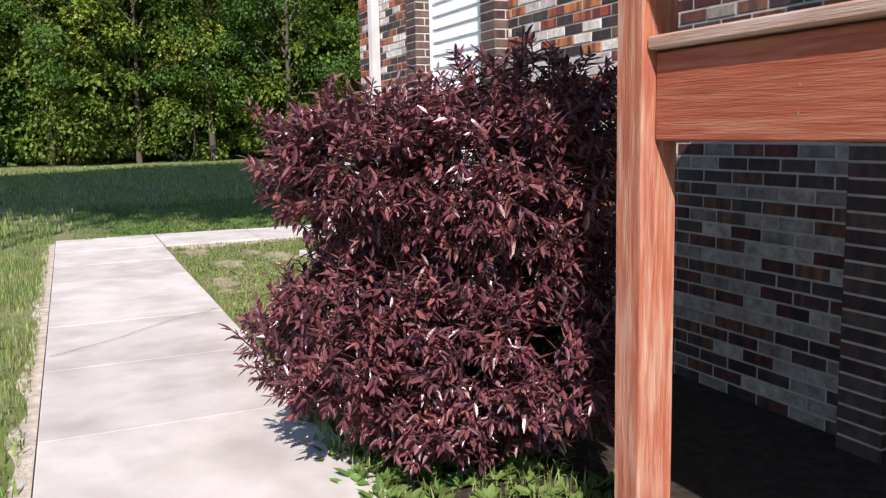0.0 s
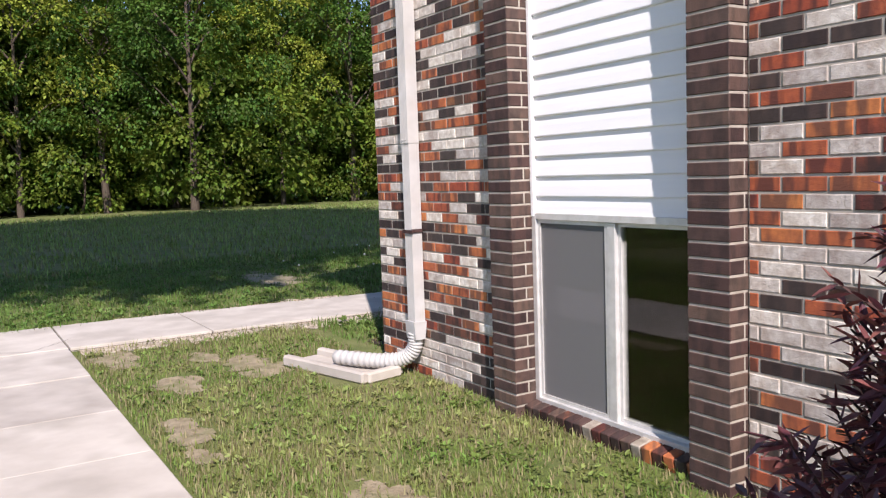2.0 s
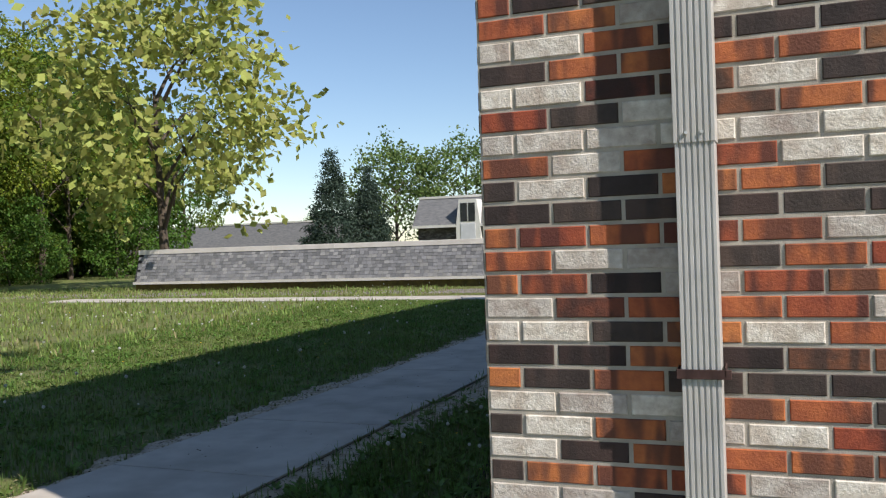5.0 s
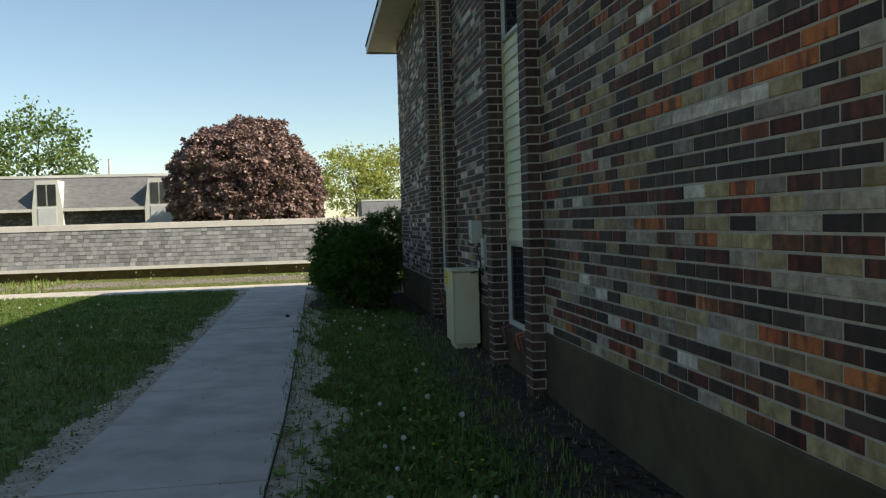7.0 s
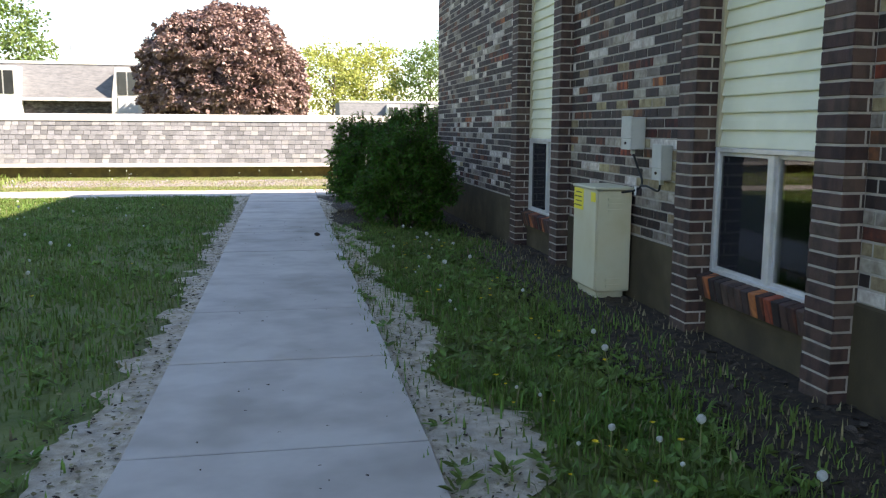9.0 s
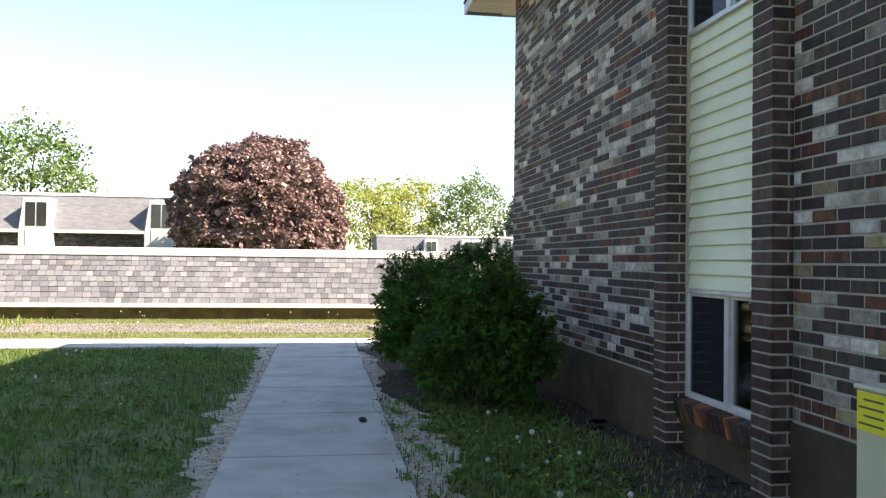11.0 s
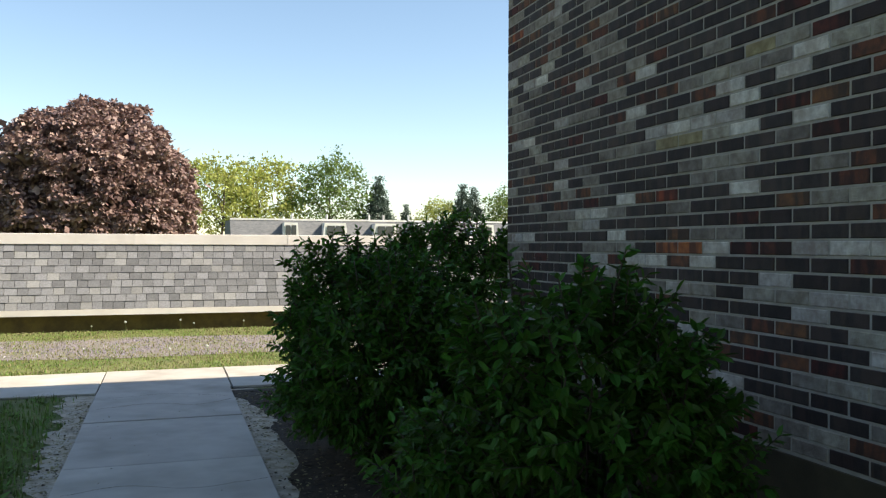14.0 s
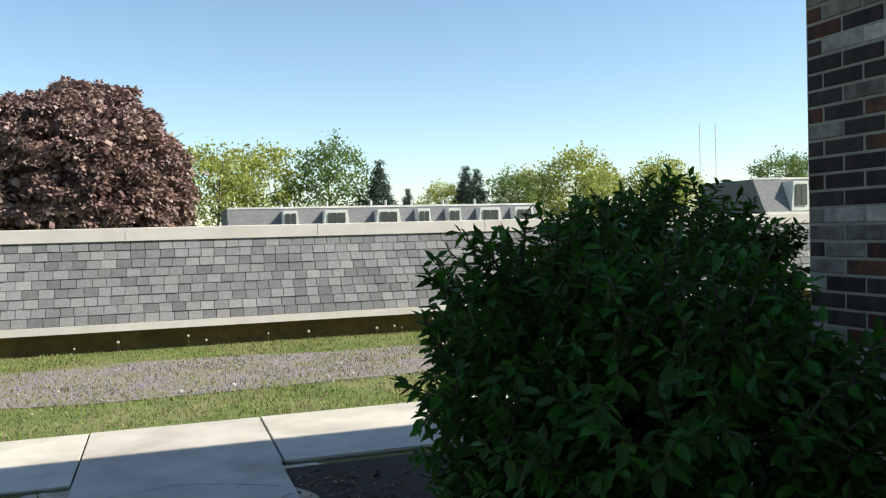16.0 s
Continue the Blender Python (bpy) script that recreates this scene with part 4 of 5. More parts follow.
def limb_mesh(name, height, radius, limbs, reach, g, mat):
    """A tapered trunk with limbs that fork once."""
    v, f = [], []

    def arm(pts, r0, r1, sides=6):
        last = None
        for i, p in enumerate(pts):
            r = r0 + (r1 - r0) * i / (len(pts) - 1)
            ring = []
            for q in range(sides):
                a = 2 * math.pi * q / sides
                ring.append(len(v))
                v.append((p.x + r * math.cos(a), p.y + r * math.sin(a), p.z))
            if last:
                for q in range(sides):
                    f.append((last[q], last[(q + 1) % sides], ring[(q + 1) % sides], ring[q]))
            last = ring
    bend = Vector((g.normal() * 0.3, g.normal() * 0.3, 0))
    arm(curve_points([(0, 0, -0.1), Vector((0, 0, height * 0.3)) + bend * 0.5, Vector((0, 0, height * 0.85)) + bend], 7), radius, radius * 0.25, 8)
    for i in range(limbs):
        z = height * ((0.55 if height > 15 else 0.25) + (0.3 if height > 15 else 0.55) * i / max(limbs - 1, 1))
        a = i * 2.4 + g.random()
        d = Vector((math.cos(a), math.sin(a), 0.55 + 0.4 * g.random()))
        s = Vector((0, 0, z)) + bend * (z / height)
        e = s + d * reach * (0.6 + 0.4 * g.random())
        arm(curve_points([s, (s + e) / 2 + Vector((0, 0, 0.12 * reach)), e], 5), radius * 0.4, radius * 0.08, 5)
        e2 = s + (d + Vector((g.normal() * 0.6, g.normal() * 0.6, 0.3))) * reach * 0.6
        arm(curve_points([s + (e - s) * 0.4, e2], 4), radius * 0.2, radius * 0.05, 4)
    return mesh_of(name, v, f, mat, smooth=True)


def crown_mesh(name, centre, radii, n_clump, per, clump_r, leaf_len, mat, seed, lump=0.3, hollow=0.55, cone=False, ratio=0.32, skirt=-0.85, droop=False):
    """A crown of leaves in clumps, thicker near an uneven outline, with gaps between."""
    g = np.random.default_rng(seed)
    if cone:
        t = g.random(n_clump) ** 0.6
        a = g.random(n_clump) * 6.283
        r = (0.55 + 0.45 * g.random(n_clump)) * t * (1 + 0.18 * np.sin(t * 40))
        c = np.stack([np.cos(a) * r * radii[0], np.sin(a) * r * radii[1], radii[2] * (1 - 2 * t)], 1) + np.array(centre)
        u = unit(np.stack([np.cos(a), np.sin(a), np.full(n_clump, -0.15)], 1))
    else:
        u = unit(g.normal(size=(n_clump * 2, 3)))
        u = u[u[:, 2] > skirt][:n_clump]
        mod = np.array([1 + lump * noise.noise(Vector(d * 1.7) + Vector((seed * 1.3, 2, 0))) + lump * 0.7 * noise.noise(Vector(d * 4.2) + Vector((0, seed, 5))) for d in u])
        c = u * np.array(radii) * (mod * (hollow + (1 - hollow) * g.random(len(u)) ** 0.5))[:, None] + np.array(centre)
    n = len(u) * per
    k = np.repeat(np.arange(len(u)), per)
    pos = c[k] + g.normal(size=(n, 3)) * clump_r * np.array([1, 1, 0.62])
    way = unit(u[k] * 0.5 + g.normal(size=(n, 3)) * 0.8 - np.array([0, 0, 0.2]))
    spin = g.random(n) * 6.28
    if droop:
        out = unit(u[k] * 0.75 + np.array([0, 0, 0.45]) + g.normal(size=(n, 3)) * 0.75)
        pos = c[k] + out * clump_r * (0.75 + 0.35 * g.random(n))[:, None] * np.array([1.25, 1.25, 0.8])
        way = unit(out * 0.55 + g.normal(size=(n, 3)) * 0.4 - np.array([0, 0, 0.6]))
        spin = g.normal(size=n) * 0.6
    ln = leaf_len * (0.6 + 0.7 * g.random(n))
    return leaves(name, pos, way, ln, ln * ratio, spin, mat, simple=True)


def tree_kind(name, height, trunk_r, limbs, crowns, leaf_mat, seed, reach=2.5):
    g = np.random.default_rng(seed)
    trunk = limb_mesh("trunk", height, trunk_r, limbs, reach, g, M["bark"])
    crown = [crown_mesh("crown", mat=M[leaf_mat], seed=seed * 10 + i, **c) for i, c in enumerate(crowns)]
    return trunk, crown


def plant(name, kind, at, turn, size, label, category="tree", group=""):
    root = thing(name, pose(*at, 0, 0, turn) @ Matrix.Scale(size, 4), label, category, group)
    put("trunk", kind[0], root)
    for c in kind[1]:
        put("crown", c, root)
    return root


def oval(z, r, h, n, per, clump=0.42, leaf=0.26, **kw):
    return dict(centre=(0, 0, z), radii=(r, r, h), n_clump=n, per=per, clump_r=clump, leaf_len=leaf, **kw)


WOODS = [
    tree_kind("a", 10, 0.20, 9, [oval(7.2, 3.4, 4.4, 86, 130, 0.66, 0.19, lump=0.7, droop=True)], "leaf_wood", 51, 3.0),
    tree_kind("b", 11, 0.17, 9, [oval(8.0, 3.0, 4.8, 82, 130, 0.62, 0.18, lump=0.7, droop=True)], "leaf_lime", 52, 2.8),
    tree_kind("c", 12, 0.22, 10, [oval(8.6, 3.6, 5.2, 92, 130, 0.68, 0.19, lump=0.7, droop=True)], "leaf_green", 53, 3.2),
]
BRUSH = [
    tree_kind("d", 2.2, 0.05, 6, [oval(1.7, 2.0, 1.9, 66, 90, 0.42, 0.14, skirt=-0.95, droop=True)], "leaf_wood", 54, 1.4),
    tree_kind("e", 2.6, 0.05, 6, [oval(2.0, 2.1, 2.3, 66, 90, 0.42, 0.14, skirt=-0.95, droop=True)], "leaf_green", 55, 1.4),
]
rw = random.Random(5)
for row, (x, step, s0) in enumerate(((-37.5, 4.6, 0.95), (-42.5, 4.2, 1.15), (-48.0, 4.0, 1.35))):
    y = -17.0 + row
    while y < 52:
        s = s0 * rw.uniform(0.82, 1.2)
        # below y 10 more dark green kinds stand in for the shade there
        plant("tree", WOODS[rw.choice((2, 2, 0, 1) if y < 10 else (0, 1, 1, 2))], (x + rw.uniform(-1.6, 1.6) - 0.10 * max(y - 20, 0), y, 0), rw.uniform(0, 360), s, "leafy young woodland tree at the lawn's edge", group="woodland trees")
        y += step * rw.uniform(0.8, 1.2)
y = -16.0
while y < 50:
    for k, (dx, s0) in enumerate(((0.0, 1.0), (-4.5, 1.7), (-9.5, 2.1), (-14.0, 2.6))):
        thick = (0.0, 0.4, 0.95, 1.0) if y < 12 else (0.3, 0.75, 0.8, 0.9)
        if rw.random() < thick[k]:
            plant("bush", BRUSH[rw.choice((0, 1))], (-34.6 + dx + rw.uniform(-1.1, 1.0) - 0.10 * max(y - 20, 0), y + rw.uniform(-0.8, 0.8), 0), rw.uniform(0, 360), s0 * rw.uniform(0.75, 1.4), "leafy green undergrowth bush at the woodland edge", "bush", "woodland undergrowth")
    y += rw.uniform(1.8, 3.2)
# trees south of the pavement, whose shade falls on the lawn
TALL = tree_kind("t", 20, 0.10, 10, [oval(17, 5.2, 5.6, 760, 64, 0.7, 0.42, hollow=0.25)], "leaf_green", 56, 3.0)
for x, y, s in ((4.3, -7.1, 1.15), (3.5, -7.2, 1.42), (-0.1, -11.6, 1.15)):
    plant("tree", TALL, (x, y, 0), x * 40, s, "tall leafy tree standing on the lawn", group="lawn trees")

# ---- the low garage before the far lawn ----


def garage():
    gx0, gx1, gy = -21.5, 34.0, 23.5
    root = tagged(new("garage"), "long low brick garage with a grey shingled mansard roof", "garage")
    part("brick_base", block((gx0, gy, 0.0, gx1, gy + 6, 0.27)), M["olive_brick"], root, "yellow-brown brick base")
    part("fascia", block((gx0, gy - 0.16, 0.27, gx1, gy - 0.13, 0.365), (gx0, gy - 0.13, 0.275, gx1, gy, 0.29)), M["cap"], root, "white fascia")
    y0, z0, y1, z1 = gy - 0.13, 0.366, gy + 0.24, 1.40
    part("roof_body", prism([(y0 + 0.03, z0), (y1 + 0.03, z1), (gy + 6, z1), (gy + 6, 0.27), (y0 + 0.03, 0.27)], gx0, gx1), M["shingle_dark"], root)
    cap = part("coping", block((gx0, y1 - 0.03, 1.40, gx1, y1 + 0.2, 1.575), bevel=0.006), M["cap"], root, "pale sheet-metal coping")
    x = gx0 + 0.9
    while x < gx1:
        part("joint_strip", block((x, y1 - 0.034, 1.402, x + 0.03, y1 - 0.028, 1.577)), M["cap"], root)
        x += 2.52
    r = random.Random(9)
    rows, done = 9, 0
    slope = Vector((0, y1 - y0, z1 - z0)) / rows
    lean = math.degrees(math.atan2(y1 - y0, z1 - z0))
    shared = {}
    vs, tabs = [], []
    for i in range(rows):
        p = Vector((0, y0, z0)) + slope * i
        x = gx0 + r.uniform(0, 0.3)
        h = slope.length + 0.02
        while x < gx1 - 0.3:
            w = r.choice((0.155, 0.165, 0.175, 0.185))
            t = r.choice((0.010, 0.013, 0.017))
            tab = "shingle_pale" if r.random() < 0.17 else "shingle"
            at = Matrix.Translation((x + w / 2, p.y, p.z)) @ pose(0, 0, 0, -lean)
            if -6.5 < x < 0.6 and done < 300:
                if (w, t, tab) not in shared:
                    bm = prism([(-t, 0.0), (0.012, 0.0), (0.012, h), (-0.002, h)], -w / 2 + 0.004, w / 2 - 0.004)
                    shared[(w, t, tab)] = bpy.data.meshes.new("shingle")
                    bm.to_mesh(shared[(w, t, tab)])
                    bm.free()
                    shared[(w, t, tab)].materials.append(M[tab])
                put("shingle", shared[(w, t, tab)], root, at=at)
                done += 1
            else:
                q = [(sx, sy, sz) for sz, ty in ((0.0, -t), (h, -0.002)) for sx, sy in ((-w / 2 + 0.004, ty), (w / 2 - 0.004, ty), (w / 2 - 0.004, 0.012), (-w / 2 + 0.004, 0.012))]
                tabs.append(int(tab == "shingle_pale"))
                vs.append([tuple(at @ Vector(a)) for a in q])
            x += w
    v = np.array(vs).reshape(-1, 3)
    f = (np.arange(len(vs))[:, None, None] * 8 + np.array([[[0, 1, 5, 4], [1, 2, 6, 5], [3, 0, 4, 7], [0, 3, 2, 1]]])).reshape(-1, 4)
    tagged(put("shingles", mesh_of("shingles", v, f, [M["shingle"], M["shingle_pale"]], np.repeat(tabs, 4)), root), kind="stuff")
    return root


garage()


# ---- far buildings ----
def mansard_house(name, at, length, depth, base, eave, top, bays, label, flat=1.2):
    """A long low house: brick below, shingled mansard above, dormers at the given places (x, width, tall)."""
    root = thing(name, at, label, "apartment building")
    part("wall", block((0, 0, base, length, depth, eave)), M["far_brick"], root)
    part("roof", prism([(-0.35, eave), (flat, top), (depth - flat, top), (depth + 0.35, eave)], -0.3, length + 0.3), M["far_roof"], root)
    part("eave_board", block((-0.32, -0.40, eave - 0.12, length + 0.32, -0.34, eave + 0.06)), M["far_frame"], root)
    part("ridge_board", block((-0.3, flat - 0.08, top - 0.02, length + 0.3, flat, top + 0.14)), M["far_frame"], root)
    for x, w, tall in bays:
        dz0, dz1 = (eave - 2.0 if tall else eave + 0.12), top - 0.25
        dor = part("dormer", prism([(x - w / 2, dz0), (x + w / 2, dz0), (x + w / 2, eave), (x + w * 0.36, dz1), (x - w * 0.36, dz1), (x - w / 2, eave)], -0.42, flat + 0.2, axis="y") if tall else prism([(x - w * 0.5, dz0), (x + w * 0.5, dz0), (x + w * 0.38, dz1), (x - w * 0.38, dz1)], -0.36, flat + 0.2, axis="y"), M["far_frame"], root)
        g = w * 0.30
        part("pane", block((x - g, -0.44, dz1 - 0.25 - (dz1 - max(dz0, eave)) * 0.72, x - 0.04, -0.41, dz1 - 0.25), (x + 0.04, -0.44, dz1 - 0.25 - (dz1 - max(dz0, eave)) * 0.72, x + g, -0.41, dz1 - 0.25)), M["far_glass"], dor)
        if tall:
            part("panel", block((x - g, -0.45, dz0, x + g, -0.42, eave + 0.1)), M["far_wall"], dor)
    return root


bpy.context.view_layer.update()
mansard_house("apartment_building", (-21.3, 52.0, 0), 14.0, 9, 0, 2.75, 4.75, [(3.85, 1.75, True), (10.3, 1.75, True)], "brick apartment building with grey mansard roof and white dormers")
tagged(part("vent_pipe", tube([(-14.6, 55, 4.7), (-14.6, 55, 6.0)], 0.09, 8), M["far_frame"], None), "thin white vent pipe on the roof", "vent pipe")
mansard_house("far_building", (3.4, 86.0, 0), 29.0, 9, 0, 1.2, 3.75, [(5.0, 1.6, False), (9.1, 2.6, False), (13.9, 2.6, False), (17.3, 1.5, False), (20.3, 1.5, False), (23.9, 2.6, False), (27.4, 2.4, False)], "long far grey mansard building with a row of dormers")
mansard_house("far_building", (46.0, 70.0, 0), 22.0, 9, 0, 2.2, 5.1, [(3.4, 2.0, False), (9.5, 2.0, False)], "far grey mansard building with dormers")
mansard_house("far_building", (-64.0, 70.0, 0), 26.0, 12, 0, 1.2, 4.2, [], "low far grey flat-roofed building")

for x, y, z in ((9, 89, 3.7), (12.5, 90, 3.7), (16.5, 89, 3.7), (18.2, 90, 3.7), (20.5, 89, 3.7), (24, 90, 3.7), (27, 89, 3.7)):
    tagged(part("roof_vent", tube([(x, y, z), (x, y, z + 0.75)], 0.11, 6), M["far_frame"], None), "small pale vent pipe on the roof", "roof vent")
# ---- far trees ----
MAPLE = tree_kind("m", 5.2, 0.3, 9, [dict(centre=(0, 0, 3.2), radii=(4.05, 4.05, 4.25), n_clump=1000, per=76, clump_r=0.32, leaf_len=0.185, lump=0.09, hollow=0.72, skirt=-0.75, ratio=0.40, droop=True), dict(centre=(0, 0, 3.0), radii=(3.4, 3.4, 3.5), n_clump=420, per=30, clump_r=0.45, leaf_len=0.34, lump=0.05, hollow=0.6, skirt=-0.8, ratio=0.45)], "leaf_maple", 61, 3.5)
plant("red_maple_tree", MAPLE, (-5.45, 47.0, 0), 20, 1.0, "large round maple tree with dark red-brown leaves")
LIME = tree_kind("l", 8, 0.22, 10, [oval(6.2, 4.0, 4.4, 190, 26, 0.5, 0.36, lump=0.45)], "leaf_pale", 62, 3.2)
GREEN = tree_kind("g", 9, 0.25, 10, [oval(7.0, 4.4, 5.0, 230, 28, 0.5, 0.36, lump=0.45)], "leaf_bright", 63, 3.4)
SPRUCE = tree_kind("s", 10, 0.22, 0, [dict(centre=(0, 0, 5.8), radii=(3.5, 3.5, 5.4), n_clump=560, per=30, clump_r=0.30, leaf_len=0.34, cone=True, ratio=0.16)], "leaf_spruce", 64)
for x, y, z, kind, s, label in (
        (2.8, 98, 0, LIME, 1.0, "yellow-green spring tree with loose crown"), (7.4, 102, 0, LIME, 1.05, "pale yellow-green spring tree with loose crown"),
        (14.7, 100, 0, GREEN, 0.92, "bright green far broadleaf tree"), (19.7, 98, 0, SPRUCE, 0.80, "dark pointed far spruce tree"),
        (23.4, 100, 0, SPRUCE, 0.54, "small dark far spruce tree"), (28.0, 102, 0, LIME, 0.66, "small yellow-green far tree"),
        (30.2, 100, 0, SPRUCE, 0.76, "dark pointed far spruce tree"), (31.9, 101, 0, SPRUCE, 0.74, "dark pointed far spruce tree"),
        (36.2, 100, 0, GREEN, 0.66, "dark green far tree crown"), (38.6, 101, 0, LIME, 0.8, "yellow-green far broadleaf tree"),
        (44.0, 100, 0, LIME, 1.02, "yellow-green far broadleaf tree"), (49.5, 103, 0, LIME, 0.84, "yellow-green far broadleaf tree"),
        (55.0, 100, 0, LIME, 0.92, "yellow-green far broadleaf tree"), (61, 103, 0, LIME, 0.8, "yellow-green far broadleaf tree"),
        (73.5, 100, 0, GREEN, 0.83, "dark green far broadleaf tree"), (80, 102, 0, GREEN, 0.85, "dark green far broadleaf tree"),
        (-31.2, 58.0, 0, SPRUCE, 0.84, "blue-green pine tree beside the building"), (-28.9, 60.0, 0, SPRUCE, 0.72, "blue-green pine tree beside the building"),
        (-28.2, 64, 0, GREEN, 0.86, "full green broadleaf tree behind the building"), (-22.4, 65, 0, GREEN, 0.86, "full green broadleaf tree behind the building"),
        (-21.6, 25.5, 0, LIME, 1.2, "pale spring tree with drooping twigs"), (-47, 84, 0, GREEN, 0.45, "small far green tree"), (-41, 86, 0, GREEN, 0.42, "small far green tree")):
    plant("tree", kind, (x, y, z), (x * 37) % 360, s, label, group="far trees")
for x in (72.5, 75.2):
    tagged(part("radio_mast", tube([(x * 2, 215, 0), (x * 2, 215, 30)], 0.12, 5), M["far_frame"], None), "thin pale far radio mast", "radio mast")

# ---- things on the west wall ----


def utility_cabinet():
    root = thing("utility_cabinet", (-0.30, 7.32, 0.0), "beige metal utility cabinet with yellow warning labels", "utility cabinet")
    part("plinth", block((0.03, -0.18, 0.0, 0.24, 0.19, 0.15), bevel=0.006), M["cabinet"], root)
    part("body", block((0.012, -0.215, 0.13, 0.27, 0.225, 0.848), bevel=0.008), M["cabinet"], root)
    part("front_cover", block((0.0, -0.22, 0.145, 0.011, 0.23, 0.855), bevel=0.004), M["cabinet"], root)
    part("lid", block((-0.012, -0.228, 0.855, 0.275, 0.238, 0.876), bevel=0.006), M["cabinet"], root)
    lab = part("label", block((-0.003, 0.03, 0.695, 0.0, 0.222, 0.848)), M["yellow"], root, "yellow warning label with bars")
    for i in range(4):
        part("bar", block((-0.0045, 0.06, 0.72 + i * 0.032, -0.003, 0.21 - 0.03 * (i % 2), 0.728 + i * 0.032)), M["ink"], lab)
    part("label", block((-0.003, -0.208, 0.77, 0.0, -0.125, 0.838)), M["yellow"], root, "small yellow label")
    for i, z in enumerate((0.70, 0.74, 0.78, 0.165, 0.205)):
        part("louvre", prism([(0.09, z), (0.20, z), (0.20, z + 0.02), (0.09, z + 0.02)], -0.227, -0.213, axis="y"), M["cabinet"], root)
    return root


utility_cabinet()


def wall_box(name, y0, y1, z0, z1, d, label):
    root = thing(name, (-0.009, (y0 + y1) / 2, z0), label, "wall box")
    w, h = (y1 - y0) / 2, z1 - z0
    part("body", block((-d, -w, 0, 0.005, w, h), bevel=0.006), M["grey_box"], root)
    part("cover", block((-d - 0.006, -w - 0.004, h * 0.34, -d, w + 0.004, h + 0.006), bevel=0.003), M["grey_box"], root)
    part("lower_cover", block((-d - 0.004, -w - 0.002, 0.0, -d, w + 0.002, h * 0.32), bevel=0.003), M["grey_box"], root)
    part("lock", tube([(-d - 0.004, 0.0, h * 0.2), (-d - 0.012, 0.0, h * 0.2)], 0.010, 8), M["twig"], root)
    part("conduit_stub", tube([(-d / 2, 0, 0.0), (-d / 2, 0, -0.03)], 0.016, 8), M["grey_box"], root)
    return root


wall_box("junction_box", 6.98, 7.14, 1.14, 1.36, 0.10, "grey plastic wall box with covers")
wall_box("junction_box", 6.56, 6.69, 0.955, 1.18, 0.07, "narrow grey metal wall box")
cables = thing("cable", (-0.02, 7.0, 0.0), "black cables hanging on the brick wall", "cable")
part("cable_run", tube(curve_points([(-0.035, 0.06, 1.11), (-0.03, 0.0, 1.03), (-0.025, -0.08, 0.93), (-0.04, -0.04, 0.87), (-0.09, 0.10, 0.84)], 30), 0.008, 6), M["cable"], cables, smooth=True)
part("cable_run", tube(curve_points([(-0.03, -0.37, 0.925), (-0.025, -0.33, 0.88), (-0.03, -0.18, 0.90), (-0.035, -0.08, 0.90)], 24), 0.007, 6), M["cable"], cables, smooth=True)
part("tag", block((-0.05, -0.045, 0.83, -0.048, -0.012, 0.89)), M["paper"], cables, "white paper tag")

# ---- grass, weeds and flowers ----


def bare(x, y):
    if -1.97 < y < 17.3:
        a, b = edge_w(y)
        l, r = strip_w(y)
        if a - l < x < b + r:
            return 0.14
    for q in PATCHES:
        if abs(x - q[0]) < 1.7 * q[2] and abs(y - q[1]) < 1.7 * q[3]:
            w = worn_at(x, y, q)
            if w > -0.25:
                return 0.10 if w > 0.1 else 0.45
    return 0


def blades(name, x0, x1, y0, y1, count, h, w, seed, label, hole=None, dry=0.12, clump=0.5, mats=("grass", "straw")):
    """Bent blades of grass over a rectangle; bare spots and pavements stay clear."""
    g = np.random.default_rng(seed)
    px, py = g.uniform(x0, x1, count), g.uniform(y0, y1, count)
    keep = np.ones(count, bool)
    dens = np.zeros(count)
    for i in range(count):
        x, y = px[i], py[i]
        d = noise.noise(Vector((x * 0.9, y * 0.9, seed))) + 0.6 * noise.noise(Vector((x * 3.1, y * 3.1, seed + 4)))
        dens[i] = d
        thin = bare(x, y)
        if (thin and g.random() > thin) or (hole and hole(x, y)) or g.random() > 0.75 + clump * d:
            keep[i] = False
    px, py, dens = px[keep], py[keep], dens[keep]
    n = len(px)
    a = g.random(n) * 6.283
    lean = g.random(n) * 0.75
    hh = h * (0.45 + 0.75 * g.random(n)) * (1 + 0.45 * dens)
    d = np.stack([np.cos(a), np.sin(a), np.zeros(n)], 1)
    s = np.stack([-np.sin(a), np.cos(a), np.zeros(n)], 1) * (w * (0.6 + 0.8 * g.random(n)))[:, None]
    base = np.stack([px, py, [soil_z(x, y) - 0.008 if -0.75 < x < 0.03 and 0 < y < 12 else 0.0 for x, y in zip(px, py)]], 1)
    up = np.array([[0, 0, 1.0]])
    mid = base + up * (hh * 0.55)[:, None] + d * (hh * lean * 0.3)[:, None]
    tip = base + up * (hh * (1 - lean * 0.25))[:, None] + d * (hh * lean)[:, None]
    v = np.stack([base - s, base + s, mid + s * 0.7, mid - s * 0.7, tip], 1).reshape(-1, 3)
    o = np.arange(n)[:, None] * 5
    q = [tuple(r) for r in (o + np.array([[0, 1, 2, 3]])).tolist()]
    t = [tuple(r) for r in (o + np.array([[3, 2, 4]])).tolist()]
    pick = (g.random(n) < dry).astype(int)
    me = mesh_of(name, v, q + t, [M[k] for k in mats], np.concatenate([pick, pick]))
    return tagged(put(name, me), label, "grass", kind="stuff")


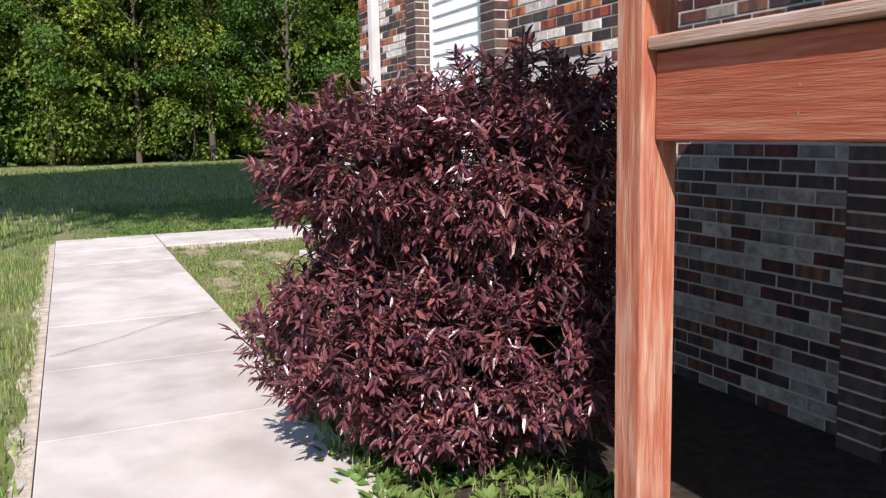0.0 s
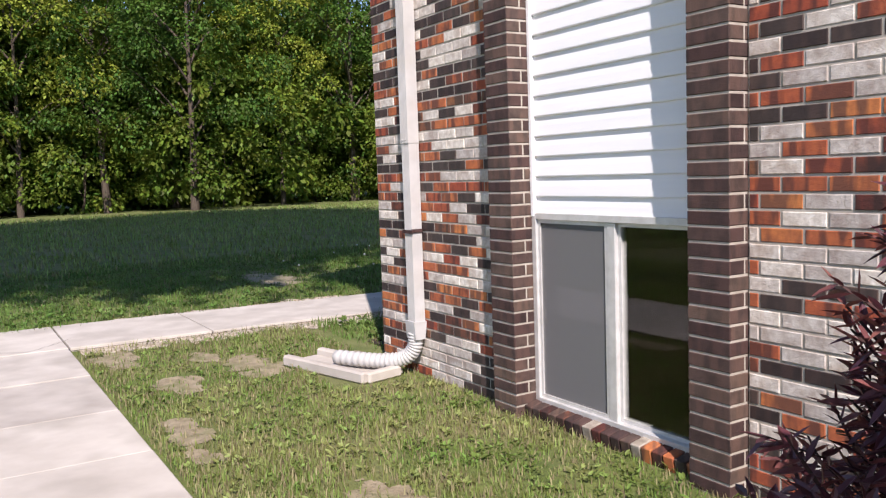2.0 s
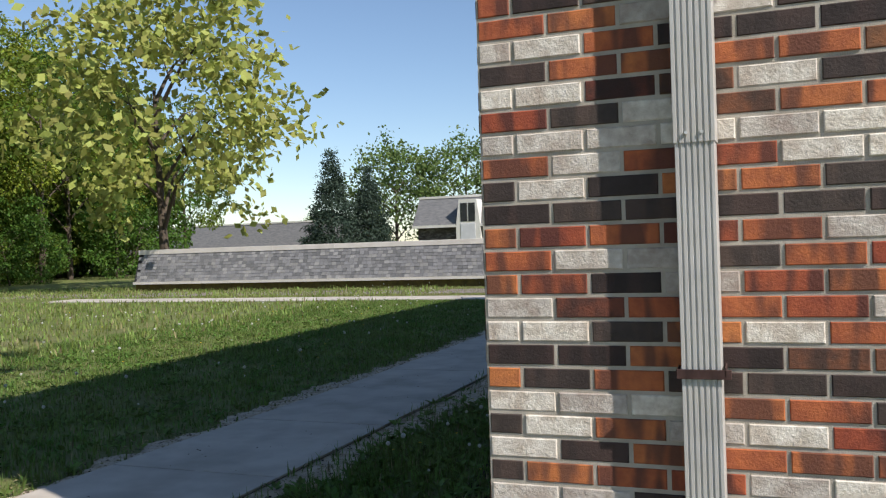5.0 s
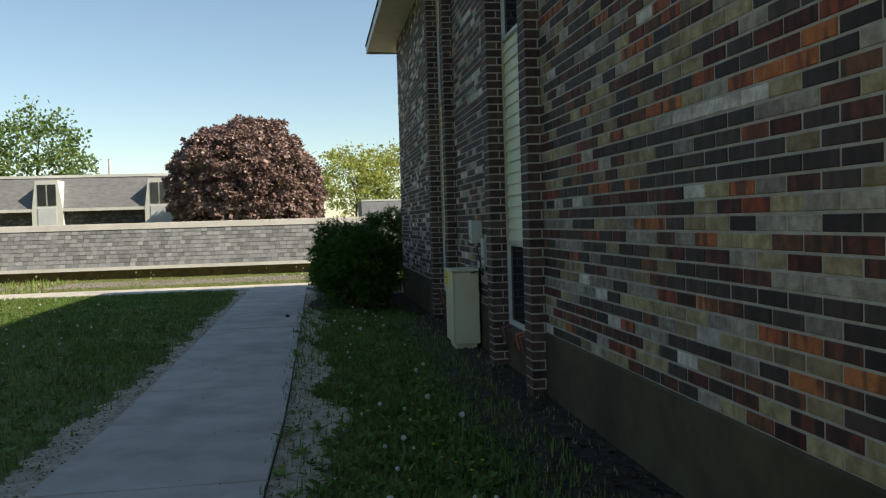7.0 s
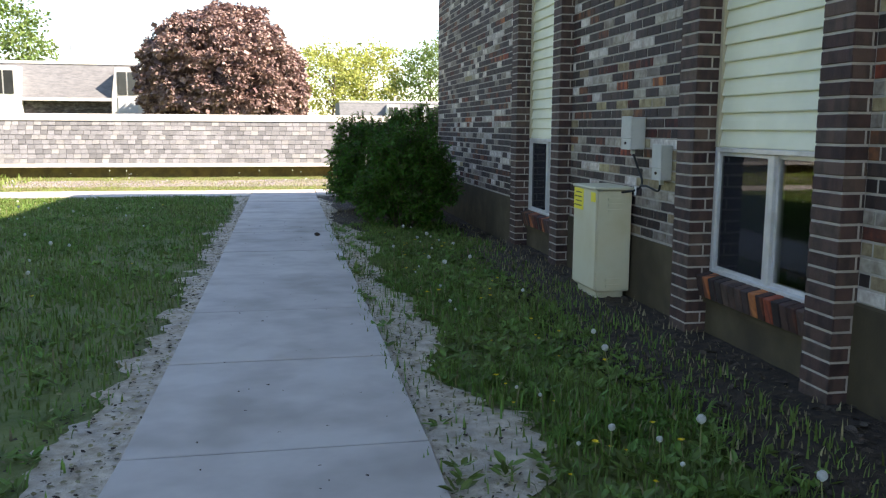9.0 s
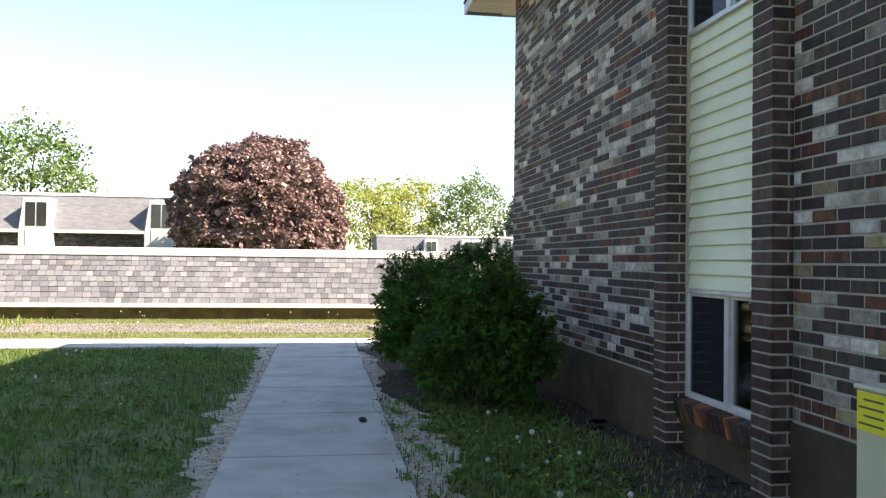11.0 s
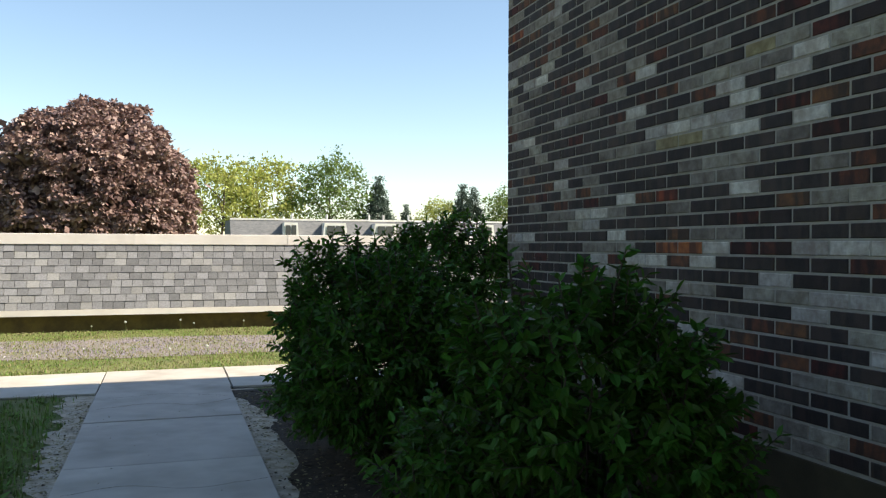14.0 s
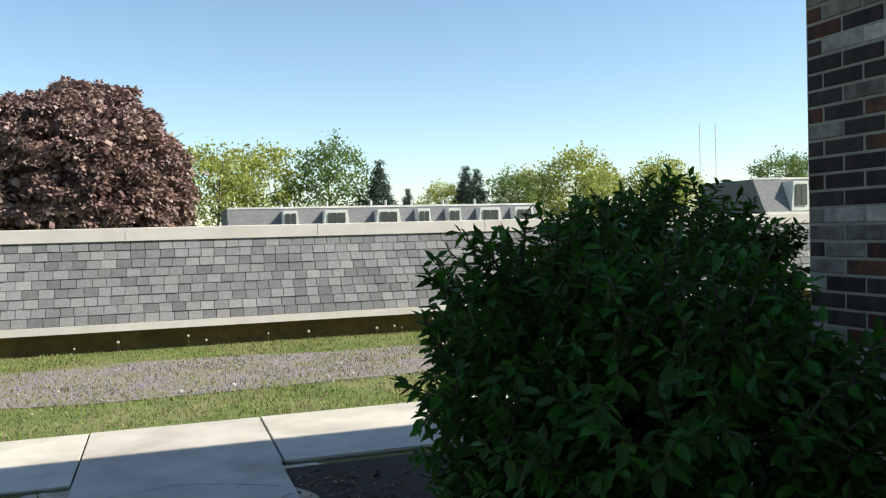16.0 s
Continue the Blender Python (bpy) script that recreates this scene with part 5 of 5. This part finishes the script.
blades("grass", -2.0, 5.1, -1.95, -0.02, 60000, 0.050, 0.0034, 71, "short sunlit lawn grass with thin spots", hole=lambda x, y: (-0.45 < x < 0.65 and -0.65 < y < -0.15), dry=0.42)
blades("grass", -4.5, 7.5, -6.0, -3.28, 42000, 0.075, 0.0038, 72, "sunlit lawn grass beside the pavement", dry=0.15)
# this lawn's blades carry part of the building's shade in their colour
blades("grass", -9.5, -3.2, -3.0, 17.25, 105000, 0.070, 0.0052, 73, "long lawn grass beside the path", dry=0.05, mats=("grass_lush_shade", "straw"))
blades("grass", -1.95, -0.2, 0.1, 12.6, 46000, 0.080, 0.0046, 74, "long grass and weeds between path and wall", hole=lambda x, y: x > -0.6 and (x > -0.3 or rng.random() < 0.6), dry=0.06, mats=("grass_lush_shade", "straw"))
blades("grass", -16, 4.5, 18.7, 23.5, 110000, 0.034, 0.0052, 75, "sunny weedy grass before the garage", hole=lambda x, y: 20.1 < y < 22.1 and rng.random() < 0.45, dry=0.45, clump=0.3)
blades("creeping_weed", -14, 4.0, 20.0, 22.1, 16000, 0.03, 0.008, 76, "low violet creeping weeds on the gravel", mats=("violet", "straw"), dry=0.3)
blades("grass", -34, -3.4, -8, 26, 70000, 0.13, 0.014, 77, "mown lawn towards the woodland edge", hole=lambda x, y: x > -8 or (17.2 < y < 18.7), dry=0.1)
blades("grass", -32, -4.4, -17, -3.0, 52000, 0.12, 0.012, 90, "mown lawn south of the pavement", hole=lambda x, y: x < -8 and y > -8, dry=0.1)
blades("grass", 5.0, 7.4, -2.05, -1.3, 2600, 0.11, 0.004, 78, "grass tufts at the foot of the purple shrub", dry=0.1)
blades("weed_litter", -0.9, -0.05, 0.2, 12.3, 2600, 0.05, 0.005, 79, "dry litter on the soil along the wall", mats=("straw", "straw"), dry=0.0)


def ground_weeds(name, x0, x1, y0, y1, plants, per, size, seed, label, keep, material="grass_lush_shade"):
    """Flat rosettes of small broad leaves among the grass."""
    g = np.random.default_rng(seed)
    c = np.stack([g.uniform(x0, x1, plants), g.uniform(y0, y1, plants), np.full(plants, 0.012)], 1)
    c = c[[keep(x, y) for x, y, _ in c]]
    k = np.repeat(np.arange(len(c)), per)
    n = len(k)
    a = g.random(n) * 6.283
    way = unit(np.stack([np.cos(a), np.sin(a), 0.15 + 0.75 * g.random(n)], 1))
    ln = size * (0.5 + 0.8 * g.random(n))
    pos = c[k] + np.stack([np.cos(a), np.sin(a), g.random(n) * 1.2], 1) * 0.012
    return tagged(put(name, leaves(name, pos, way, ln, ln * 0.24, g.normal(size=n) * 0.3, M[material], fold=0.3)), label, "weeds", kind="stuff")


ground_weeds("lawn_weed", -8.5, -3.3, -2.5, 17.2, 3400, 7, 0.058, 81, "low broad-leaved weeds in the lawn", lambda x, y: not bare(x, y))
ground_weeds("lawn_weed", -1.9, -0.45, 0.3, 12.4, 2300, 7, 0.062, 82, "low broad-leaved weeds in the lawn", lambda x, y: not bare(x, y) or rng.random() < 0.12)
ground_weeds("lawn_weed", -1.9, 5.0, -1.9, -0.05, 1100, 6, 0.036, 83, "low broad-leaved weeds in the lawn", lambda x, y: not (bare(x, y) or (-0.45 < x < 0.65 and -0.65 < y < -0.15)), "grass")
ground_weeds("lawn_weed", 5.0, 7.6, -2.1, -1.2, 260, 8, 0.07, 84, "green weeds at the foot of the shrub", lambda x, y: True)


def flakes(name, count, size, seed, label, spot, material):
    """Small dead leaves and chips lying on the ground."""
    g = np.random.default_rng(seed)
    p = np.array([spot(g) for _ in range(count)])
    a = g.random(count) * 6.283
    way = unit(np.stack([np.cos(a), np.sin(a), g.normal(size=count) * 0.15], 1))
    ln = size * (0.5 + g.random(count))
    base = np.column_stack([p, np.full(count, 0.006) + g.random(count) * 0.006 + [soil_z(x, y) if x > -0.75 and 0 < y < 12 else 0.006 for x, y in p]])
    return tagged(put(name, leaves(name, base, way, ln, ln * 0.3, g.normal(size=count) * 0.3, material, fold=0.2)), label, "litter", kind="stuff")


def beside_path(g):
    y = g.uniform(-1.5, 17)
    a, b = edge_w(y)
    return (a - abs(g.normal()) * 0.22, y) if g.random() < 0.5 else (b + abs(g.normal()) * 0.28, y)


flakes("leaf_litter", 5200, 0.022, 85, "dry leaf bits scattered on the dirt strips", beside_path, M["straw"])
flakes("soil_crumbs", 3000, 0.020, 86, "dark crumbs scattered on the dirt strips", beside_path, M["soil"])
flakes("leaf_litter", 2600, 0.045, 87, "dead brown leaves along the wall's foot", lambda g: (-0.75 * g.random() ** 1.3 - 0.02, g.uniform(0.2, 12.2)) if g.random() < 0.7 else (g.uniform(-1.75, -0.1), g.uniform(12.2, 17.2)), M["bark"])


flakes("path_grit", 150, 0.014, 88, "dark bits lying on the pavement", lambda g: (g.uniform(-2.95, -1.95), g.uniform(1, 17)), M["soil"]).location.z = 0.028
stone = bmesh.new()
bmesh.ops.create_icosphere(stone, subdivisions=2, radius=0.035)
for v in stone.verts:
    v.co *= 1 + 0.35 * noise.noise(v.co * 30)
    v.co.z *= 0.6
tagged(part("stone", stone, M["soil"], None, at=Matrix.Translation((-2.08, 11.3, 0.05))), "small dark stone lying on the pavement", "stone")
cord = part("blind_cord", tube(curve_points([(2.30, 0.075, 1.10), (2.36, 0.07, 1.09), (2.41, 0.068, 1.06), (2.44, 0.068, 1.0)], 12), 0.006, 6), M["cable"], None)
tagged(cord, "short dark cord hanging in the window", "cord")


def dandelion(kind):
    root = thing("dandelion", (0, 0, -5), "white dandelion seed head on a thin stem" if kind == "puff" else "yellow dandelion flower on a thin stem", "dandelion", "dandelions in the lawn")
    part("stem", tube(curve_points([(0, 0, 0), (0.006, 0.004, 0.08), (0.0, 0.012, 0.16)], 5), 0.0022, 4), M["stem"], root)
    bm = bmesh.new()
    if kind == "puff":
        bmesh.ops.create_icosphere(bm, subdivisions=2, radius=0.015, matrix=Matrix.Translation((0.0, 0.012, 0.175)))
        for v in bm.verts:
            v.co += (v.co - Vector((0, 0.012, 0.175))) * (0.18 * noise.noise(v.co * 160))
    else:
        for k in range(18):
            a = k * 2.4
            r = 0.010 + 0.010 * ((k * 7) % 5) / 5
            c, s = math.cos(a), math.sin(a)
            p = [Vector((0, 0.012, 0.16)), Vector((c * r - s * 0.004, 0.012 + s * r + c * 0.004, 0.168)), Vector((c * r * 1.3, 0.012 + s * r * 1.3, 0.170)), Vector((c * r + s * 0.004, 0.012 + s * r - c * 0.004, 0.168))]
            bm.faces.new([bm.verts.new(q) for q in p])
    part("flower_head", bm, M["puff" if kind == "puff" else "dandelion"], root)
    return root


rd = random.Random(12)
first = {k: dandelion(k) for k in ("puff", "bloom")}
used = {k: False for k in first}
SPREAD = [(-15, -5, 9, 17.1, 70, 0.8), (-9, -3.7, 1.5, 17.0, 125, 0.66), (-1.5, -0.75, 2.0, 11.2, 95, 0.35), (-12, 1.5, 19, 20.2, 26, 0.8), (-12, 1.5, 22.4, 23.3, 24, 0.85)]
for x0, x1, y0, y1, n, share in SPREAD:
    for i in range(n):
        k = "puff" if rd.random() < share else "bloom"
        s = rd.uniform(0.5, 1.25) * (0.7 if k == "bloom" else 1)
        at = pose(rd.uniform(x0, x1), rd.uniform(y0, y1), 0, rd.uniform(-8, 8), rd.uniform(-8, 8), rd.uniform(0, 360))
        if not used[k]:
            first[k].matrix_basis = at @ Matrix.Scale(s, 4)
            used[k] = True
        else:
            c = copy_thing(first[k], at)
            c.scale = (s, s, s)
